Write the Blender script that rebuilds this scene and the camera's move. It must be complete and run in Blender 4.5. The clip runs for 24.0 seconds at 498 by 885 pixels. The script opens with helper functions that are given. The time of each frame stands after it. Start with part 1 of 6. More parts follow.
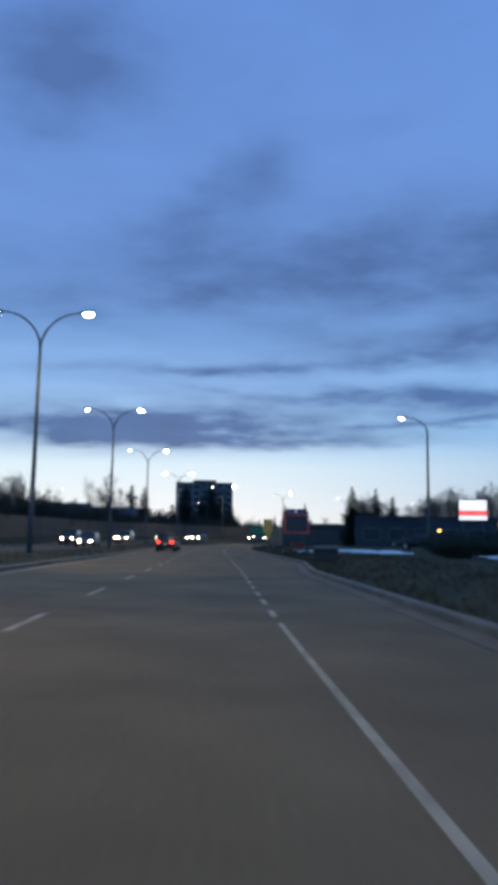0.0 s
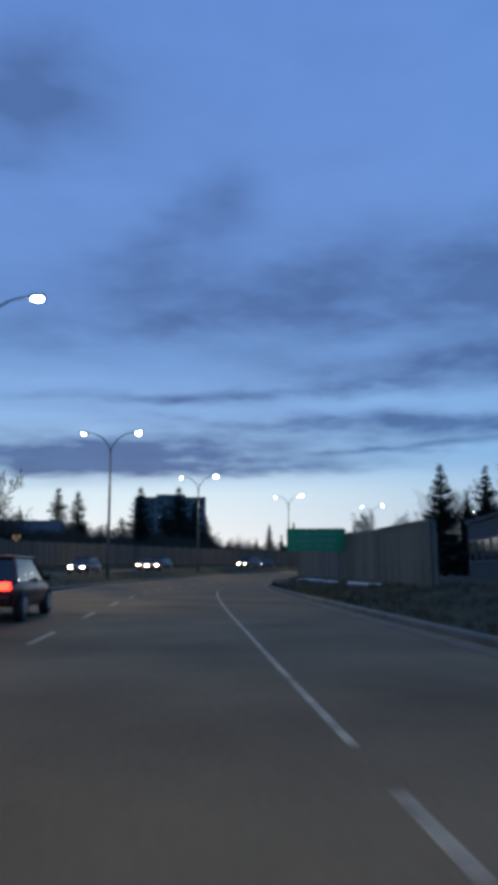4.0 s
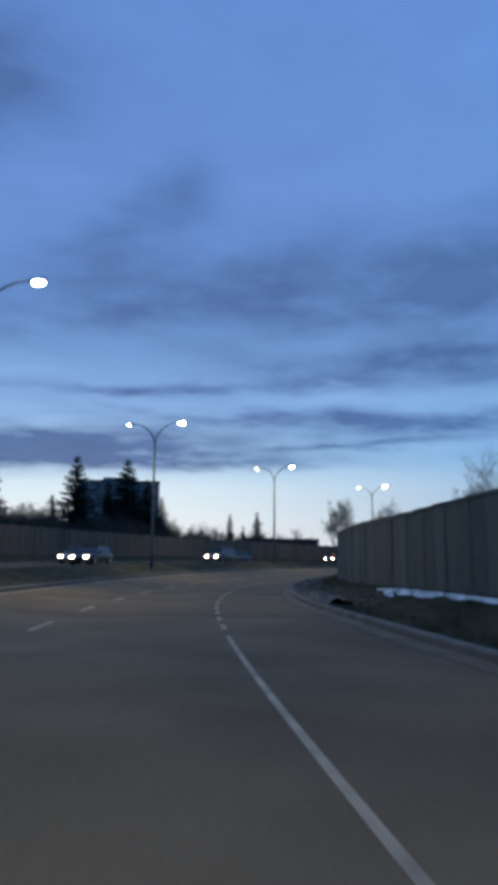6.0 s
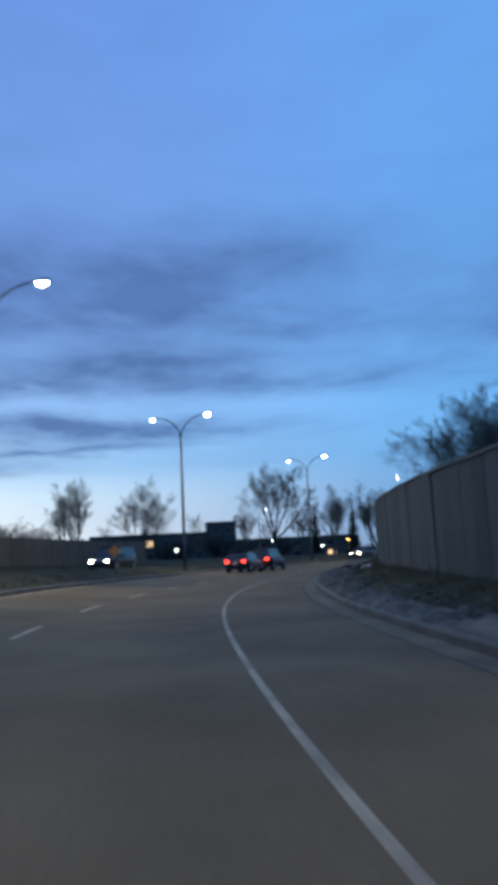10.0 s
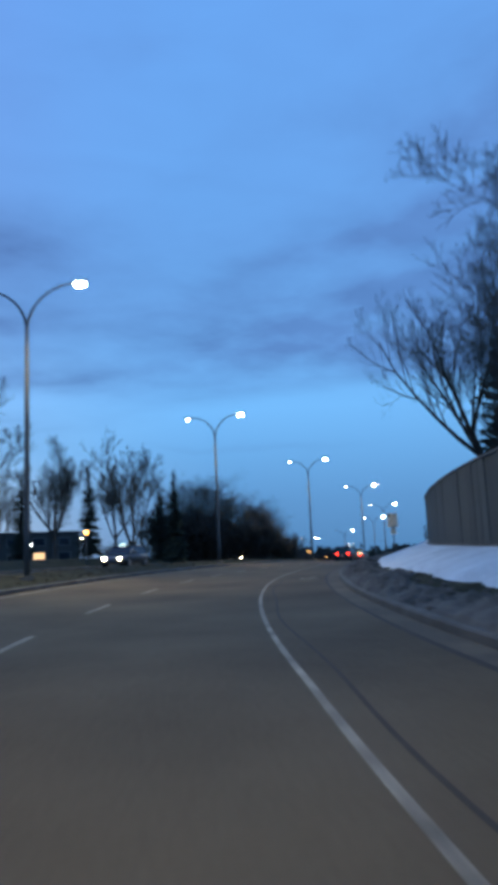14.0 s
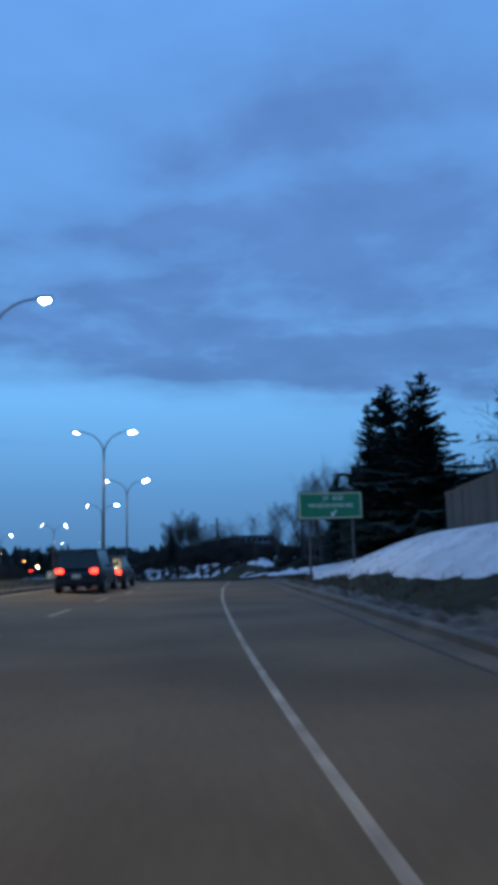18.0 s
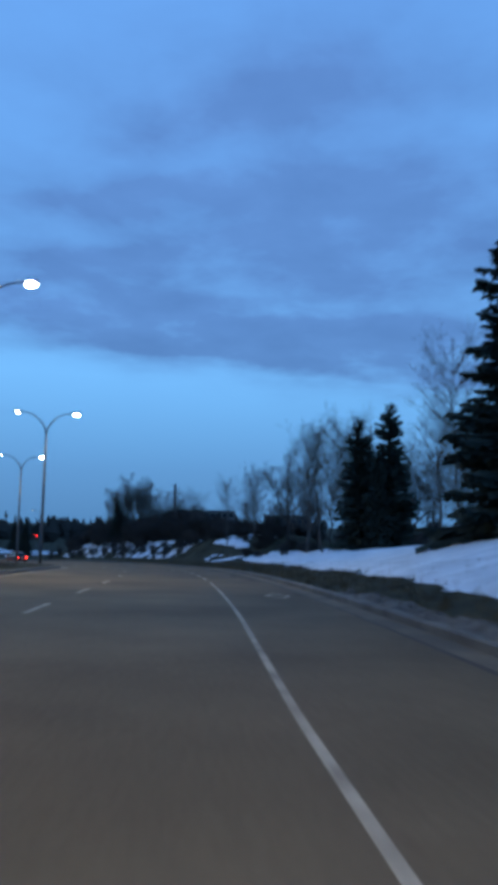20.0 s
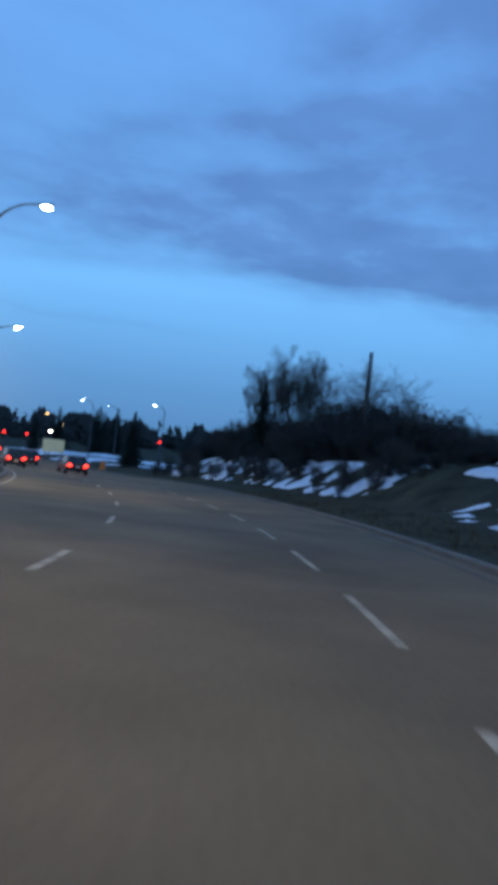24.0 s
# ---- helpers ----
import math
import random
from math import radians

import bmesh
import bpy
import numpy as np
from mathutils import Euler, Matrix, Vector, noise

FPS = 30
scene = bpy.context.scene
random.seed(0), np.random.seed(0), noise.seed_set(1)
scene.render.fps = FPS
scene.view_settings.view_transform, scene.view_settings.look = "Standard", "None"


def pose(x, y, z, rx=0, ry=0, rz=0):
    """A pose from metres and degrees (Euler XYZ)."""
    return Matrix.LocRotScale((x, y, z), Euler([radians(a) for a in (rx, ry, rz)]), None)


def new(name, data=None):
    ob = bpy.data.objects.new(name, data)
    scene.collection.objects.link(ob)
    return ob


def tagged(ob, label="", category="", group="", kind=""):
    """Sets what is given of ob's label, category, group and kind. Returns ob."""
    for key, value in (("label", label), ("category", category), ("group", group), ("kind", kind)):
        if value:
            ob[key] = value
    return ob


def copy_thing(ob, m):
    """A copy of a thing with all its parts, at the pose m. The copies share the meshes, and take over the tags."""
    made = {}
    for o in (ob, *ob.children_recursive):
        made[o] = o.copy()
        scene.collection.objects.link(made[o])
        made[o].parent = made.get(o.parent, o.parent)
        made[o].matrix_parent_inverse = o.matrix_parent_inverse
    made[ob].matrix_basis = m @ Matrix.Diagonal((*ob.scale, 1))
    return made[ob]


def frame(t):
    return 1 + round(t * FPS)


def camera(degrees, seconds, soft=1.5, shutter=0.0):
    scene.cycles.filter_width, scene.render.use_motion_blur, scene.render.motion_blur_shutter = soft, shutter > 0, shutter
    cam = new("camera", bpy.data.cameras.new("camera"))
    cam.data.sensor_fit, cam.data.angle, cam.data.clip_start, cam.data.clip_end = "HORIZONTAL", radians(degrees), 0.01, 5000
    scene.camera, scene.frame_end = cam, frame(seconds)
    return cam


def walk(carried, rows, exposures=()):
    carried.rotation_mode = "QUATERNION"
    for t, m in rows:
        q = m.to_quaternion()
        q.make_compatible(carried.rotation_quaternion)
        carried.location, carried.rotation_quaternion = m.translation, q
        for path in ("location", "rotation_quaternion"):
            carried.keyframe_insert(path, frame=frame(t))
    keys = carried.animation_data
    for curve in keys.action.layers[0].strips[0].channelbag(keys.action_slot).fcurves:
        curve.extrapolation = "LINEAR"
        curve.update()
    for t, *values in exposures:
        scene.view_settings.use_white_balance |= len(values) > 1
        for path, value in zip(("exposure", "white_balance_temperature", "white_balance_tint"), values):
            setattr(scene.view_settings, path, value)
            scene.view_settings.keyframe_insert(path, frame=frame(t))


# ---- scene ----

# ============ camera ============
cam = camera(37.3, 24.0, soft=6.1, shutter=0.5)
ROWS = [
    (0.0, 0.0, 0.0, 1.23, 97.55, -0.87, 0.6),
    (0.5, -0.51, 7.75, 1.24, 97.94, -0.26, 0.08),
    (1.0, -0.97, 15.47, 1.24, 98.33, 0.36, -0.37),
    (1.5, -1.42, 23.12, 1.24, 98.66, 0.53, -0.59),
    (2.0, -1.86, 30.7, 1.23, 98.98, 0.7, -0.74),
    (2.5, -2.3, 38.22, 1.21, 99.15, 0.61, -1.05),
    (3.0, -2.74, 45.7, 1.19, 99.33, 0.53, -1.35),
    (3.5, -3.19, 53.14, 1.19, 99.5, 0.44, -1.51),
    (4.0, -3.65, 60.57, 1.2, 99.67, 0.36, -1.78),
    (4.5, -4.1, 67.98, 1.21, 99.84, 0.28, -2.41),
    (5.0, -4.48, 75.4, 1.23, 100.01, 0.19, -3.25),
    (5.5, -4.79, 82.81, 1.24, 99.63, -0.11, -4.28),
    (6.0, -5.01, 90.2, 1.25, 99.26, -0.41, -5.57),
    (6.5, -5.1, 97.55, 1.22, 99.04, -0.01, -6.8),
    (7.0, -4.99, 104.83, 1.18, 98.82, 0.39, -8.34),
    (7.5, -4.68, 112.03, 1.13, 98.79, 1.25, -10.37),
    (8.0, -4.14, 119.12, 1.1, 98.77, 2.1, -12.88),
    (8.5, -3.28, 126.07, 1.1, 99.15, 2.37, -16.38),
    (9.0, -2.03, 132.84, 1.12, 99.53, 2.64, -20.3),
    (9.5, -0.37, 139.44, 1.16, 99.43, 2.73, -24.33),
    (10.0, 1.7, 145.9, 1.23, 99.33, 2.83, -28.29),
    (10.5, 4.14, 152.2, 1.3, 99.03, 3.0, -31.61),
    (11.0, 6.9, 158.34, 1.38, 98.73, 3.18, -34.86),
    (11.5, 9.97, 164.28, 1.45, 98.72, 3.09, -37.81),
    (12.0, 13.36, 169.98, 1.52, 98.71, 2.99, -40.78),
    (12.5, 17.06, 175.46, 1.57, 98.69, 2.9, -43.5),
    (13.0, 21.06, 180.75, 1.62, 98.68, 2.81, -46.14),
    (13.5, 25.37, 185.85, 1.68, 98.67, 2.72, -48.74),
    (14.0, 29.99, 190.77, 1.74, 98.66, 2.63, -51.38),
    (14.5, 34.93, 195.48, 1.81, 98.67, 2.85, -55.23),
    (15.0, 40.16, 199.92, 1.87, 98.68, 3.07, -59.12),
    (15.5, 45.67, 204.08, 1.94, 98.55, 2.92, -62.12),
    (16.0, 51.42, 207.92, 2.0, 98.43, 2.78, -64.99),
    (16.5, 57.38, 211.47, 2.05, 98.52, 2.42, -67.68),
    (17.0, 63.54, 214.74, 2.08, 98.61, 2.05, -70.06),
    (17.5, 69.85, 217.76, 2.1, 98.34, 1.71, -72.2),
    (18.0, 76.27, 220.57, 2.1, 98.08, 1.37, -74.06),
    (18.5, 82.78, 223.18, 2.08, 97.81, 1.03, -75.81),
    (19.0, 89.35, 225.59, 2.02, 97.55, 0.69, -77.23),
    (19.5, 95.93, 227.86, 1.89, 97.29, 0.35, -78.05),
    (20.0, 102.49, 230.03, 1.72, 96.39, -0.97, -77.76),
    (20.5, 109.03, 232.14, 1.55, 95.08, -2.08, -77.1),
    (21.0, 115.54, 234.19, 1.36, 93.77, -3.19, -76.13),
    (21.5, 122.0, 236.23, 1.12, 93.76, -2.45, -75.34),
    (22.0, 128.39, 238.33, 0.85, 93.75, -1.7, -74.22),
    (22.5, 134.68, 240.5, 0.57, 93.7, -4.37, -72.7),
    (23.0, 140.87, 242.75, 0.28, 93.66, -7.04, -70.96),
    (23.5, 146.93, 245.1, -0.02, 91.95, -6.7, -68.04),
    (24.0, 152.86, 247.56, -0.33, 90.24, -6.37, -64.58),
]

EXPOSURES = [(0.0, 0.0), (1.0, -0.1), (5.0, -0.08), (8.0, -0.1), (9.0, -0.25), (10.0, 0.16), (11.0, 0.18), (14.0, 0.2), (16.0, 0.13), (17.0, 0.1), (20.0, 0.24), (21.0, 0.17), (24.0, 0.26)]
walk(cam, [(t, pose(x, y, z, rx, ry, rz)) for t, x, y, z, rx, ry, rz in ROWS], EXPOSURES)

# ============ the road's line: heading, speed and height at even steps ============
PSI = [3.88, 3.35, 3.38, 3.38, 3.56, 2.7, 1.25, -1.62, -5.57, -12.25, -19.59, -25.67, -32.44, -38.66, -44.75, -51.31,
       -57.81, -63.26, -67.3, -70.52, -71.9, -72.6, -71.42, -69.43, -66.46, -60.09, -53.45, -48.2, -44.04, -40.2, -36.33]
VEL = [15.57, 15.41, 15.11, 14.95, 14.86, 14.86, 14.74, 14.5, 14.13, 13.67, 13.54, 13.43, 13.24, 13.3, 13.57, 13.78,
       13.85, 13.97, 14.03, 13.96, 13.78, 13.61, 13.38, 13.1, 12.75, 12.62, 12.62, 12.69, 12.76, 12.82, 12.86]
HGT = [0.0, 0.01, 0.0, -0.04, -0.03, 0.0, 0.01, -0.05, -0.13, -0.11, 0.0, 0.15, 0.29, 0.39, 0.51, 0.64, 0.77, 0.85,
       0.87, 0.79, 0.49, 0.13, -0.38, -0.95, -1.57, -2.19, -2.70, -3.20, -3.68, -4.22, -4.86]


def glide(knots, u):
    k = np.asarray(knots, float)
    i = np.clip(np.floor(u).astype(int), 0, len(k) - 2)
    w, m = u - i, np.gradient(k)
    return ((2 * w**3 - 3 * w**2 + 1) * k[i] + (w**3 - 2 * w**2 + w) * m[i]
            + (-2 * w**3 + 3 * w**2) * k[i + 1] + (w**3 - w**2) * m[i + 1])


def make_line():
    u = np.arange(0, 30.0001, 0.05)
    h, v, z = np.radians(glide(PSI, u)), glide(VEL, u), glide(HGT, u)
    add = lambda a: np.concatenate([[0], np.cumsum((a[1:] + a[:-1]) / 2)])
    x, y, s = add(-np.sin(h) * v * 0.05), add(np.cos(h) * v * 0.05), add(v * 0.05)
    # straight run behind the start, slow bend past the end
    sb = np.arange(-140, -0.5, 1.0)
    xb, yb = -np.sin(h[0]) * sb, np.cos(h[0]) * sb
    n = 170
    hf = h[-1] + np.radians(np.minimum(np.arange(1, n + 1) * 0.16, 14))
    xf, yf = x[-1] + np.cumsum(-np.sin(hf)), y[-1] + np.cumsum(np.cos(hf))
    zf = z[-1] - 0.9 * (1 - np.exp(-np.arange(1, n + 1) / 25.0))
    cat = np.concatenate
    return (cat([sb, s, s[-1] + np.arange(1, n + 1)]), cat([xb, x, xf]), cat([yb, y, yf]),
            cat([0 * sb, z, zf]), cat([0 * sb + h[0], h, hf]))


LS, LX, LY, LZ, LH = make_line()
S_MIN, S_MAX = -120.0, 560.0


def knots(s, pairs):
    return np.interp(s, [a for a, _ in pairs], [b for _, b in pairs])


def smooth(a, b, x):
    t = np.clip((np.asarray(x, float) - a) / (b - a), 0, 1)
    return t * t * (3 - 2 * t)


def line_right(s):
    return knots(s, [(-60, 1.06), (12, 1.08), (36, 1.23), (45, 1.22), (76, 1.21), (84, 1.15), (97, 1.03), (106, 0.95), (115, 0.84), (128, 0.86), (138, 1.0),
                     (147, 1.02), (156, 0.94), (165, 0.8), (172, 0.81), (185, 0.92), (207, 1.1), (219, 0.96), (228, 0.89), (247, 0.93),
                     (277, 0.85), (289, 0.93), (296, 1.1), (306, 1.21), (321, 1.34), (337, 1.42), (420, 1.5)])


def kerb_right(s):
    return knots(s, [(-60, 3.7), (28, 3.8), (42, 5.1), (85, 4.5), (108, 4.1), (118, 3.82), (130, 3.7), (150, 3.65), (165, 3.52), (235, 3.25),
                     (260, 3.5), (300, 3.68), (313, 3.9), (328, 4.25), (345, 4.9), (380, 6.5), (420, 8.0)])


KERB_LEFT, MEDIAN_FAR, OPP_FAR = -6.75, -10.3, -18.2


def bank_right(s):
    """Height of the ground where the noise wall stands."""
    return knots(s, [(-80, 0.3), (84, 0.55), (106, 0.62), (120, 0.58), (135, 0.42), (150, 0.45), (175, 0.62), (200, 0.78), (234, 0.85), (248, 0.95),
                     (255, 1.12), (262, 1.5), (270, 1.8), (290, 2.0), (312, 1.75), (335, 1.35), (358, 0.9), (375, 0.6), (420, 0.55)])


def bank_reach(s):
    """Offset at which the rising verge levels out."""
    return knots(s, [(-80, 9.0), (80, 7.6), (100, 6.8), (118, 6.15), (180, 6.1), (195, 6.9), (215, 7.2), (245, 7.5), (264, 8.1), (284, 9.5), (297, 12.0), (312, 14.0), (380, 15.5)])


def opp_rise(s):
    """How much higher the other carriageway lies, on the outside of the bend."""
    return knots(s, [(-80, 0.25), (80, 0.35), (115, 0.85), (150, 1.05), (185, 0.85), (215, 0.5), (260, 0.4), (420, 0.3)])


def ground_rel(s, d):
    """Ground height over the road's line at station s and offset d (right is positive)."""
    s, d = np.asarray(s, float), np.asarray(d, float)
    k = kerb_right(s)
    rise = opp_rise(s)
    road = np.where(d < -2.7, rise * 0.35 * np.clip((-d - 2.7) / 4.0, 0, 1), 0.0)
    right = 0.13 + (bank_right(s) - 0.13) * smooth(k + 0.7, np.maximum(bank_reach(s), k + 2.0), d) + 0.012 * np.maximum(d - 15, 0)
    hill = 2.4 * smooth(354, 372, s) * (1 - smooth(405, 425, s)) * smooth(10.5, 17, d) * (1 - smooth(22, 32, d))
    slope = 1.3 * smooth(322, 345, s) * (1 - smooth(366, 385, s)) * smooth(13, 30, d)
    right = right + hill + slope
    median = 0.14 + rise * (0.35 + 0.65 * (1 - smooth(MEDIAN_FAR, KERB_LEFT - 0.3, d)))
    left = rise + 0.12 + 0.75 * (1 - smooth(-24, OPP_FAR - 1, d)) + 0.008 * np.maximum(-d - 24, 0)
    out = np.where(d > k, right, road)
    out = np.where(d < KERB_LEFT, median, out)
    out = np.where(d < MEDIAN_FAR, rise, out)
    return np.where(d < OPP_FAR, left, out)


def at_road(s, d):
    """World place of station s, offset d on the line's own level."""
    s, d = np.asarray(s, float), np.asarray(d, float)
    x, y, z, h = np.interp(s, LS, LX), np.interp(s, LS, LY), np.interp(s, LS, LZ), np.interp(s, LS, LH)
    return x + np.cos(h) * d, y + np.sin(h) * d, z, h


def spot(s, d, up=0.0):
    x, y, z, _ = at_road(s, d)
    return Vector((float(x), float(y), float(z + ground_rel(s, d) + up)))


def turn_at(s):
    return float(np.degrees(np.interp(s, LS, LH)))


def to_road(x, y):
    x, y = np.atleast_1d(np.asarray(x, float)), np.atleast_1d(np.asarray(y, float))
    s, d = np.empty_like(x), np.empty_like(x)
    px, py, ps, ph = LX[::4], LY[::4], LS[::4], LH[::4]
    for a in range(0, len(x), 4000):
        b = slice(a, a + 4000)
        j = np.argmin((x[b, None] - px)**2 + (y[b, None] - py)**2, axis=1)
        dx, dy = x[b] - px[j], y[b] - py[j]
        s[b] = ps[j] - np.sin(ph[j]) * dx + np.cos(ph[j]) * dy
        d[b] = np.cos(ph[j]) * dx + np.sin(ph[j]) * dy
    return s, d


def ground_z(x, y):
    s, d = to_road(x, y)
    s = np.clip(s, S_MIN, S_MAX)
    z = np.interp(s, LS, LZ) + ground_rel(s, d)
    far = smooth(90, 260, np.abs(d))
    return z * (1 - far) - far * 6.0 * smooth(130, 250, x)


def on_ground(x, y, up=0.0):
    return Vector((x, y, float(ground_z(x, y)[0]) + up))


# ============ sky and light ============
# single heavy clouds: bearing, height, half width, half height, tilt (degrees) and weight
CLOUDS_WEST = ((-15.5, 34.6, 5.0, 2.8, 8, 0.7), (-18.0, 31.0, 3.2, 2.2, 8, 0.5), (-0.6, 27.0, 3.6, 1.9, 35, 0.45), (-4.6, 23.9, 4.9, 2.0, 25, 0.4),
               (6.5, 20.7, 17.0, 2.7, 3, 0.48), (-0.8, 13.3, 11.7, 0.4, 2, 0.4), (-10.9, 8.2, 10.4, 1.3, 3, 1.0), (0.6, 7.6, 6.8, 0.6, 0, 0.75), (-8.9, 17.9, 9.0, 0.8, 6, 0.25))
CLOUDS_MIDDLE = ((22.4, 20.8, 12.0, 2.8, 2, 0.32), (17.9, 15.3, 9.6, 1.2, 3, 0.62), (12.6, 10.9, 11.6, 0.6, -1, 0.62), (14.3, 9.0, 7.2, 0.3, 2, 0.5), (20.8, 21.9, 10.4, 2.8, 4, 0.35),
                 (33.1, 18.1, 3.1, 0.6, 0, 0.35), (30.7, 13.8, 8.8, 0.7, 1, 0.4), (18.9, 10.3, 6.8, 0.6, 2, 0.4), (44.6, 14.3, 9.0, 0.9, 1, 0.2), (43.0, 36.5, 3.1, 1.6, 0, 0.16), (50.4, 20.0, 9.6, 2.2, 2, 0.25))
CLOUDS_NORTH = ((79.0, 22.5, 17.0, 8.0, 0, 0.38), (77.0, 15.6, 18.0, 2.4, -3, 0.45), (81.7, 33.0, 6.8, 2.8, 6, 0.42), (72.1, 29.3, 7.0, 1.2, 12, 0.5), (69.0, 24.9, 9.0, 1.1, 12, 0.75), (82.1, 25.1, 7.2, 1.3, 2, 0.6), (80.5, 21.8, 6.8, 1.0, 2, 0.5), (67.3, 19.5, 6.3, 0.9, 7, 0.45),
                (71.1, 14.6, 17.1, 2.1, -5, 0.72), (80.8, 31.6, 15.0, 2.1, 3, 0.3), (92.5, 26.5, 9.0, 2.4, 3, 0.5), (89.0, 20.9, 10.4, 2.4, 4, 0.5), (92.4, 12.3, 9.6, 2.2, -5, 0.6), (51.0, 8.3, 6.0, 0.3, -2, 0.3))


def build_world():
    world = bpy.data.worlds.new("dusk_sky")
    scene.world = world
    world.use_nodes = True
    nt = world.node_tree
    nt.nodes.clear()
    N, L = nt.nodes.new, nt.links.new

    def m(op, a, b=0.0, c=0.0, clamp=False):
        n = N("ShaderNodeMath")
        n.operation, n.use_clamp = op, clamp
        for i, q in enumerate((a, b, c)):
            if isinstance(q, (int, float)):
                n.inputs[i].default_value = q
            else:
                L(q, n.inputs[i])
        return n.outputs[0]

    def ss(a, b, x):
        n = N("ShaderNodeMapRange")
        n.interpolation_type = "SMOOTHSTEP"
        L(x, n.inputs["Value"])
        for nm, q in (("From Min", a), ("From Max", b)):
            if isinstance(q, (int, float)):
                n.inputs[nm].default_value = q
            else:
                L(q, n.inputs[nm])
        return n.outputs["Result"]

    def ramp(x, stops):
        n = N("ShaderNodeValToRGB")
        L(x, n.inputs[0])
        e = n.color_ramp.elements
        while len(e) < len(stops):
            e.new(0.5)
        for el, (pos, c) in zip(e, stops):
            el.position, el.color = pos, (*c, 1)
        return n.outputs[0]

    def mix(f, a, b):
        n = N("ShaderNodeMix")
        n.data_type = "RGBA"
        for i, q in ((0, f), (6, a), (7, b)):
            if isinstance(q, (int, float)):
                n.inputs[i].default_value = q
            elif isinstance(q, tuple):
                n.inputs[i].default_value = (*q, 1)
            else:
                L(q, n.inputs[i])
        return n.outputs[2]

    def noise_at(vec, scale, detail, rough=0.55, dist=0.0):
        n = N("ShaderNodeTexNoise")
        L(vec, n.inputs["Vector"])
        n.inputs["Scale"].default_value, n.inputs["Detail"].default_value = scale, detail
        n.inputs["Roughness"].default_value, n.inputs["Distortion"].default_value = rough, dist
        return n.outputs[0]

    tc = N("ShaderNodeTexCoord")
    sep = N("ShaderNodeSeparateXYZ")
    L(tc.outputs["Generated"], sep.inputs[0])
    X, Y, Zc = sep.outputs
    elev = m("MULTIPLY", m("ARCSINE", Zc), 57.2958)
    az = m("MULTIPLY", m("ARCTAN2", X, Y), 57.2958)          # 0 ahead at the start, positive to the right
    # the cloud layer lies flat overhead
    den = m("ADD", m("MAXIMUM", Zc, 0.0), 0.09)
    comb = N("ShaderNodeCombineXYZ")
    L(m("DIVIDE", X, den), comb.inputs[0])
    L(m("DIVIDE", Y, den), comb.inputs[1])
    plane = comb.outputs[0]
    n1 = noise_at(plane, 1.25, 5, 0.52, 0.25)
    n2 = noise_at(plane, 3.0, 5, 0.55, 0.15)
    # clear air under the clouds: pale where the sun went down, blue round towards the north
    off = m("ABSOLUTE", m("ADD", az, 14.0))
    high = ss(7.0, 16.0, elev)
    warm = m("ADD", m("MULTIPLY", high, m("SUBTRACT", 1.0, ss(28.0, 64.0, off))), m("MULTIPLY", m("SUBTRACT", 1.0, high), m("SUBTRACT", 1.0, ss(6.0, 66.0, off))))
    e01 = m("DIVIDE", elev, 40.0, clamp=True)
    clear_w = ramp(e01, [(0.0, (0.72, 0.68, 0.76)), (0.03, (0.95, 0.97, 0.97)), (0.14, (0.72, 0.88, 0.98)), (0.20, (0.42, 0.66, 0.93)), (0.30, (0.29, 0.51, 0.88)), (0.40, (0.20, 0.39, 0.77)), (0.52, (0.165, 0.325, 0.73)), (1.0, (0.142, 0.297, 0.73))])
    clear_n = ramp(e01, [(0.0, (0.078, 0.215, 0.44)), (0.10, (0.098, 0.275, 0.56)), (0.28, (0.155, 0.44, 0.86)), (0.6, (0.130, 0.355, 0.78)), (1.0, (0.128, 0.345, 0.80))])
    clear = mix(warm, clear_n, clear_w)
    cloud_w = ramp(e01, [(0.0, (0.070, 0.145, 0.31)), (0.3, (0.074, 0.152, 0.36)), (1.0, (0.080, 0.160, 0.40))])
    cloud_n = ramp(e01, [(0.0, (0.070, 0.185, 0.40)), (0.4, (0.086, 0.207, 0.49)), (1.0, (0.092, 0.212, 0.52))])
    cloud = mix(warm, cloud_n, cloud_w)
    shade = N("ShaderNodeMix")
    shade.data_type, shade.blend_type = "RGBA", "MULTIPLY"
    shade.inputs[0].default_value = 1.0
    L(cloud, shade.inputs[6])
    L(ramp(m("ADD", m("MULTIPLY", n2, 0.6), m("MULTIPLY", n1, 0.4)), [(0.3, (1.25, 1.23, 1.20)), (0.72, (0.86, 0.87, 0.89))]), shade.inputs[7])
    cloud = shade.outputs[2]
    # lower edge of the cloud deck, higher round to the right
    edge = m("SUBTRACT", m("ADD", 7.2, m("MULTIPLY", ss(24.0, 60.0, az), 5.4)), m("MULTIPLY", ss(68.0, 98.0, az), 3.2))
    wob = m("MULTIPLY", m("SUBTRACT", n1, 0.5), 3.0)
    deck = ss(-0.6, 1.1, m("SUBTRACT", m("ADD", elev, wob), edge))
    # ragged rims: bearing and height are shifted by two sizes of billow
    w1, w2 = noise_at(plane, 1.1, 4, 0.55), noise_at(plane, 2.3, 4, 0.55)
    az2 = m("ADD", az, m("MULTIPLY", m("SUBTRACT", w1, 0.5), 13.0))
    el2 = m("ADD", elev, m("MULTIPLY", m("SUBTRACT", w2, 0.5), m("MULTIPLY", elev, 0.24)))
    clear_of = None
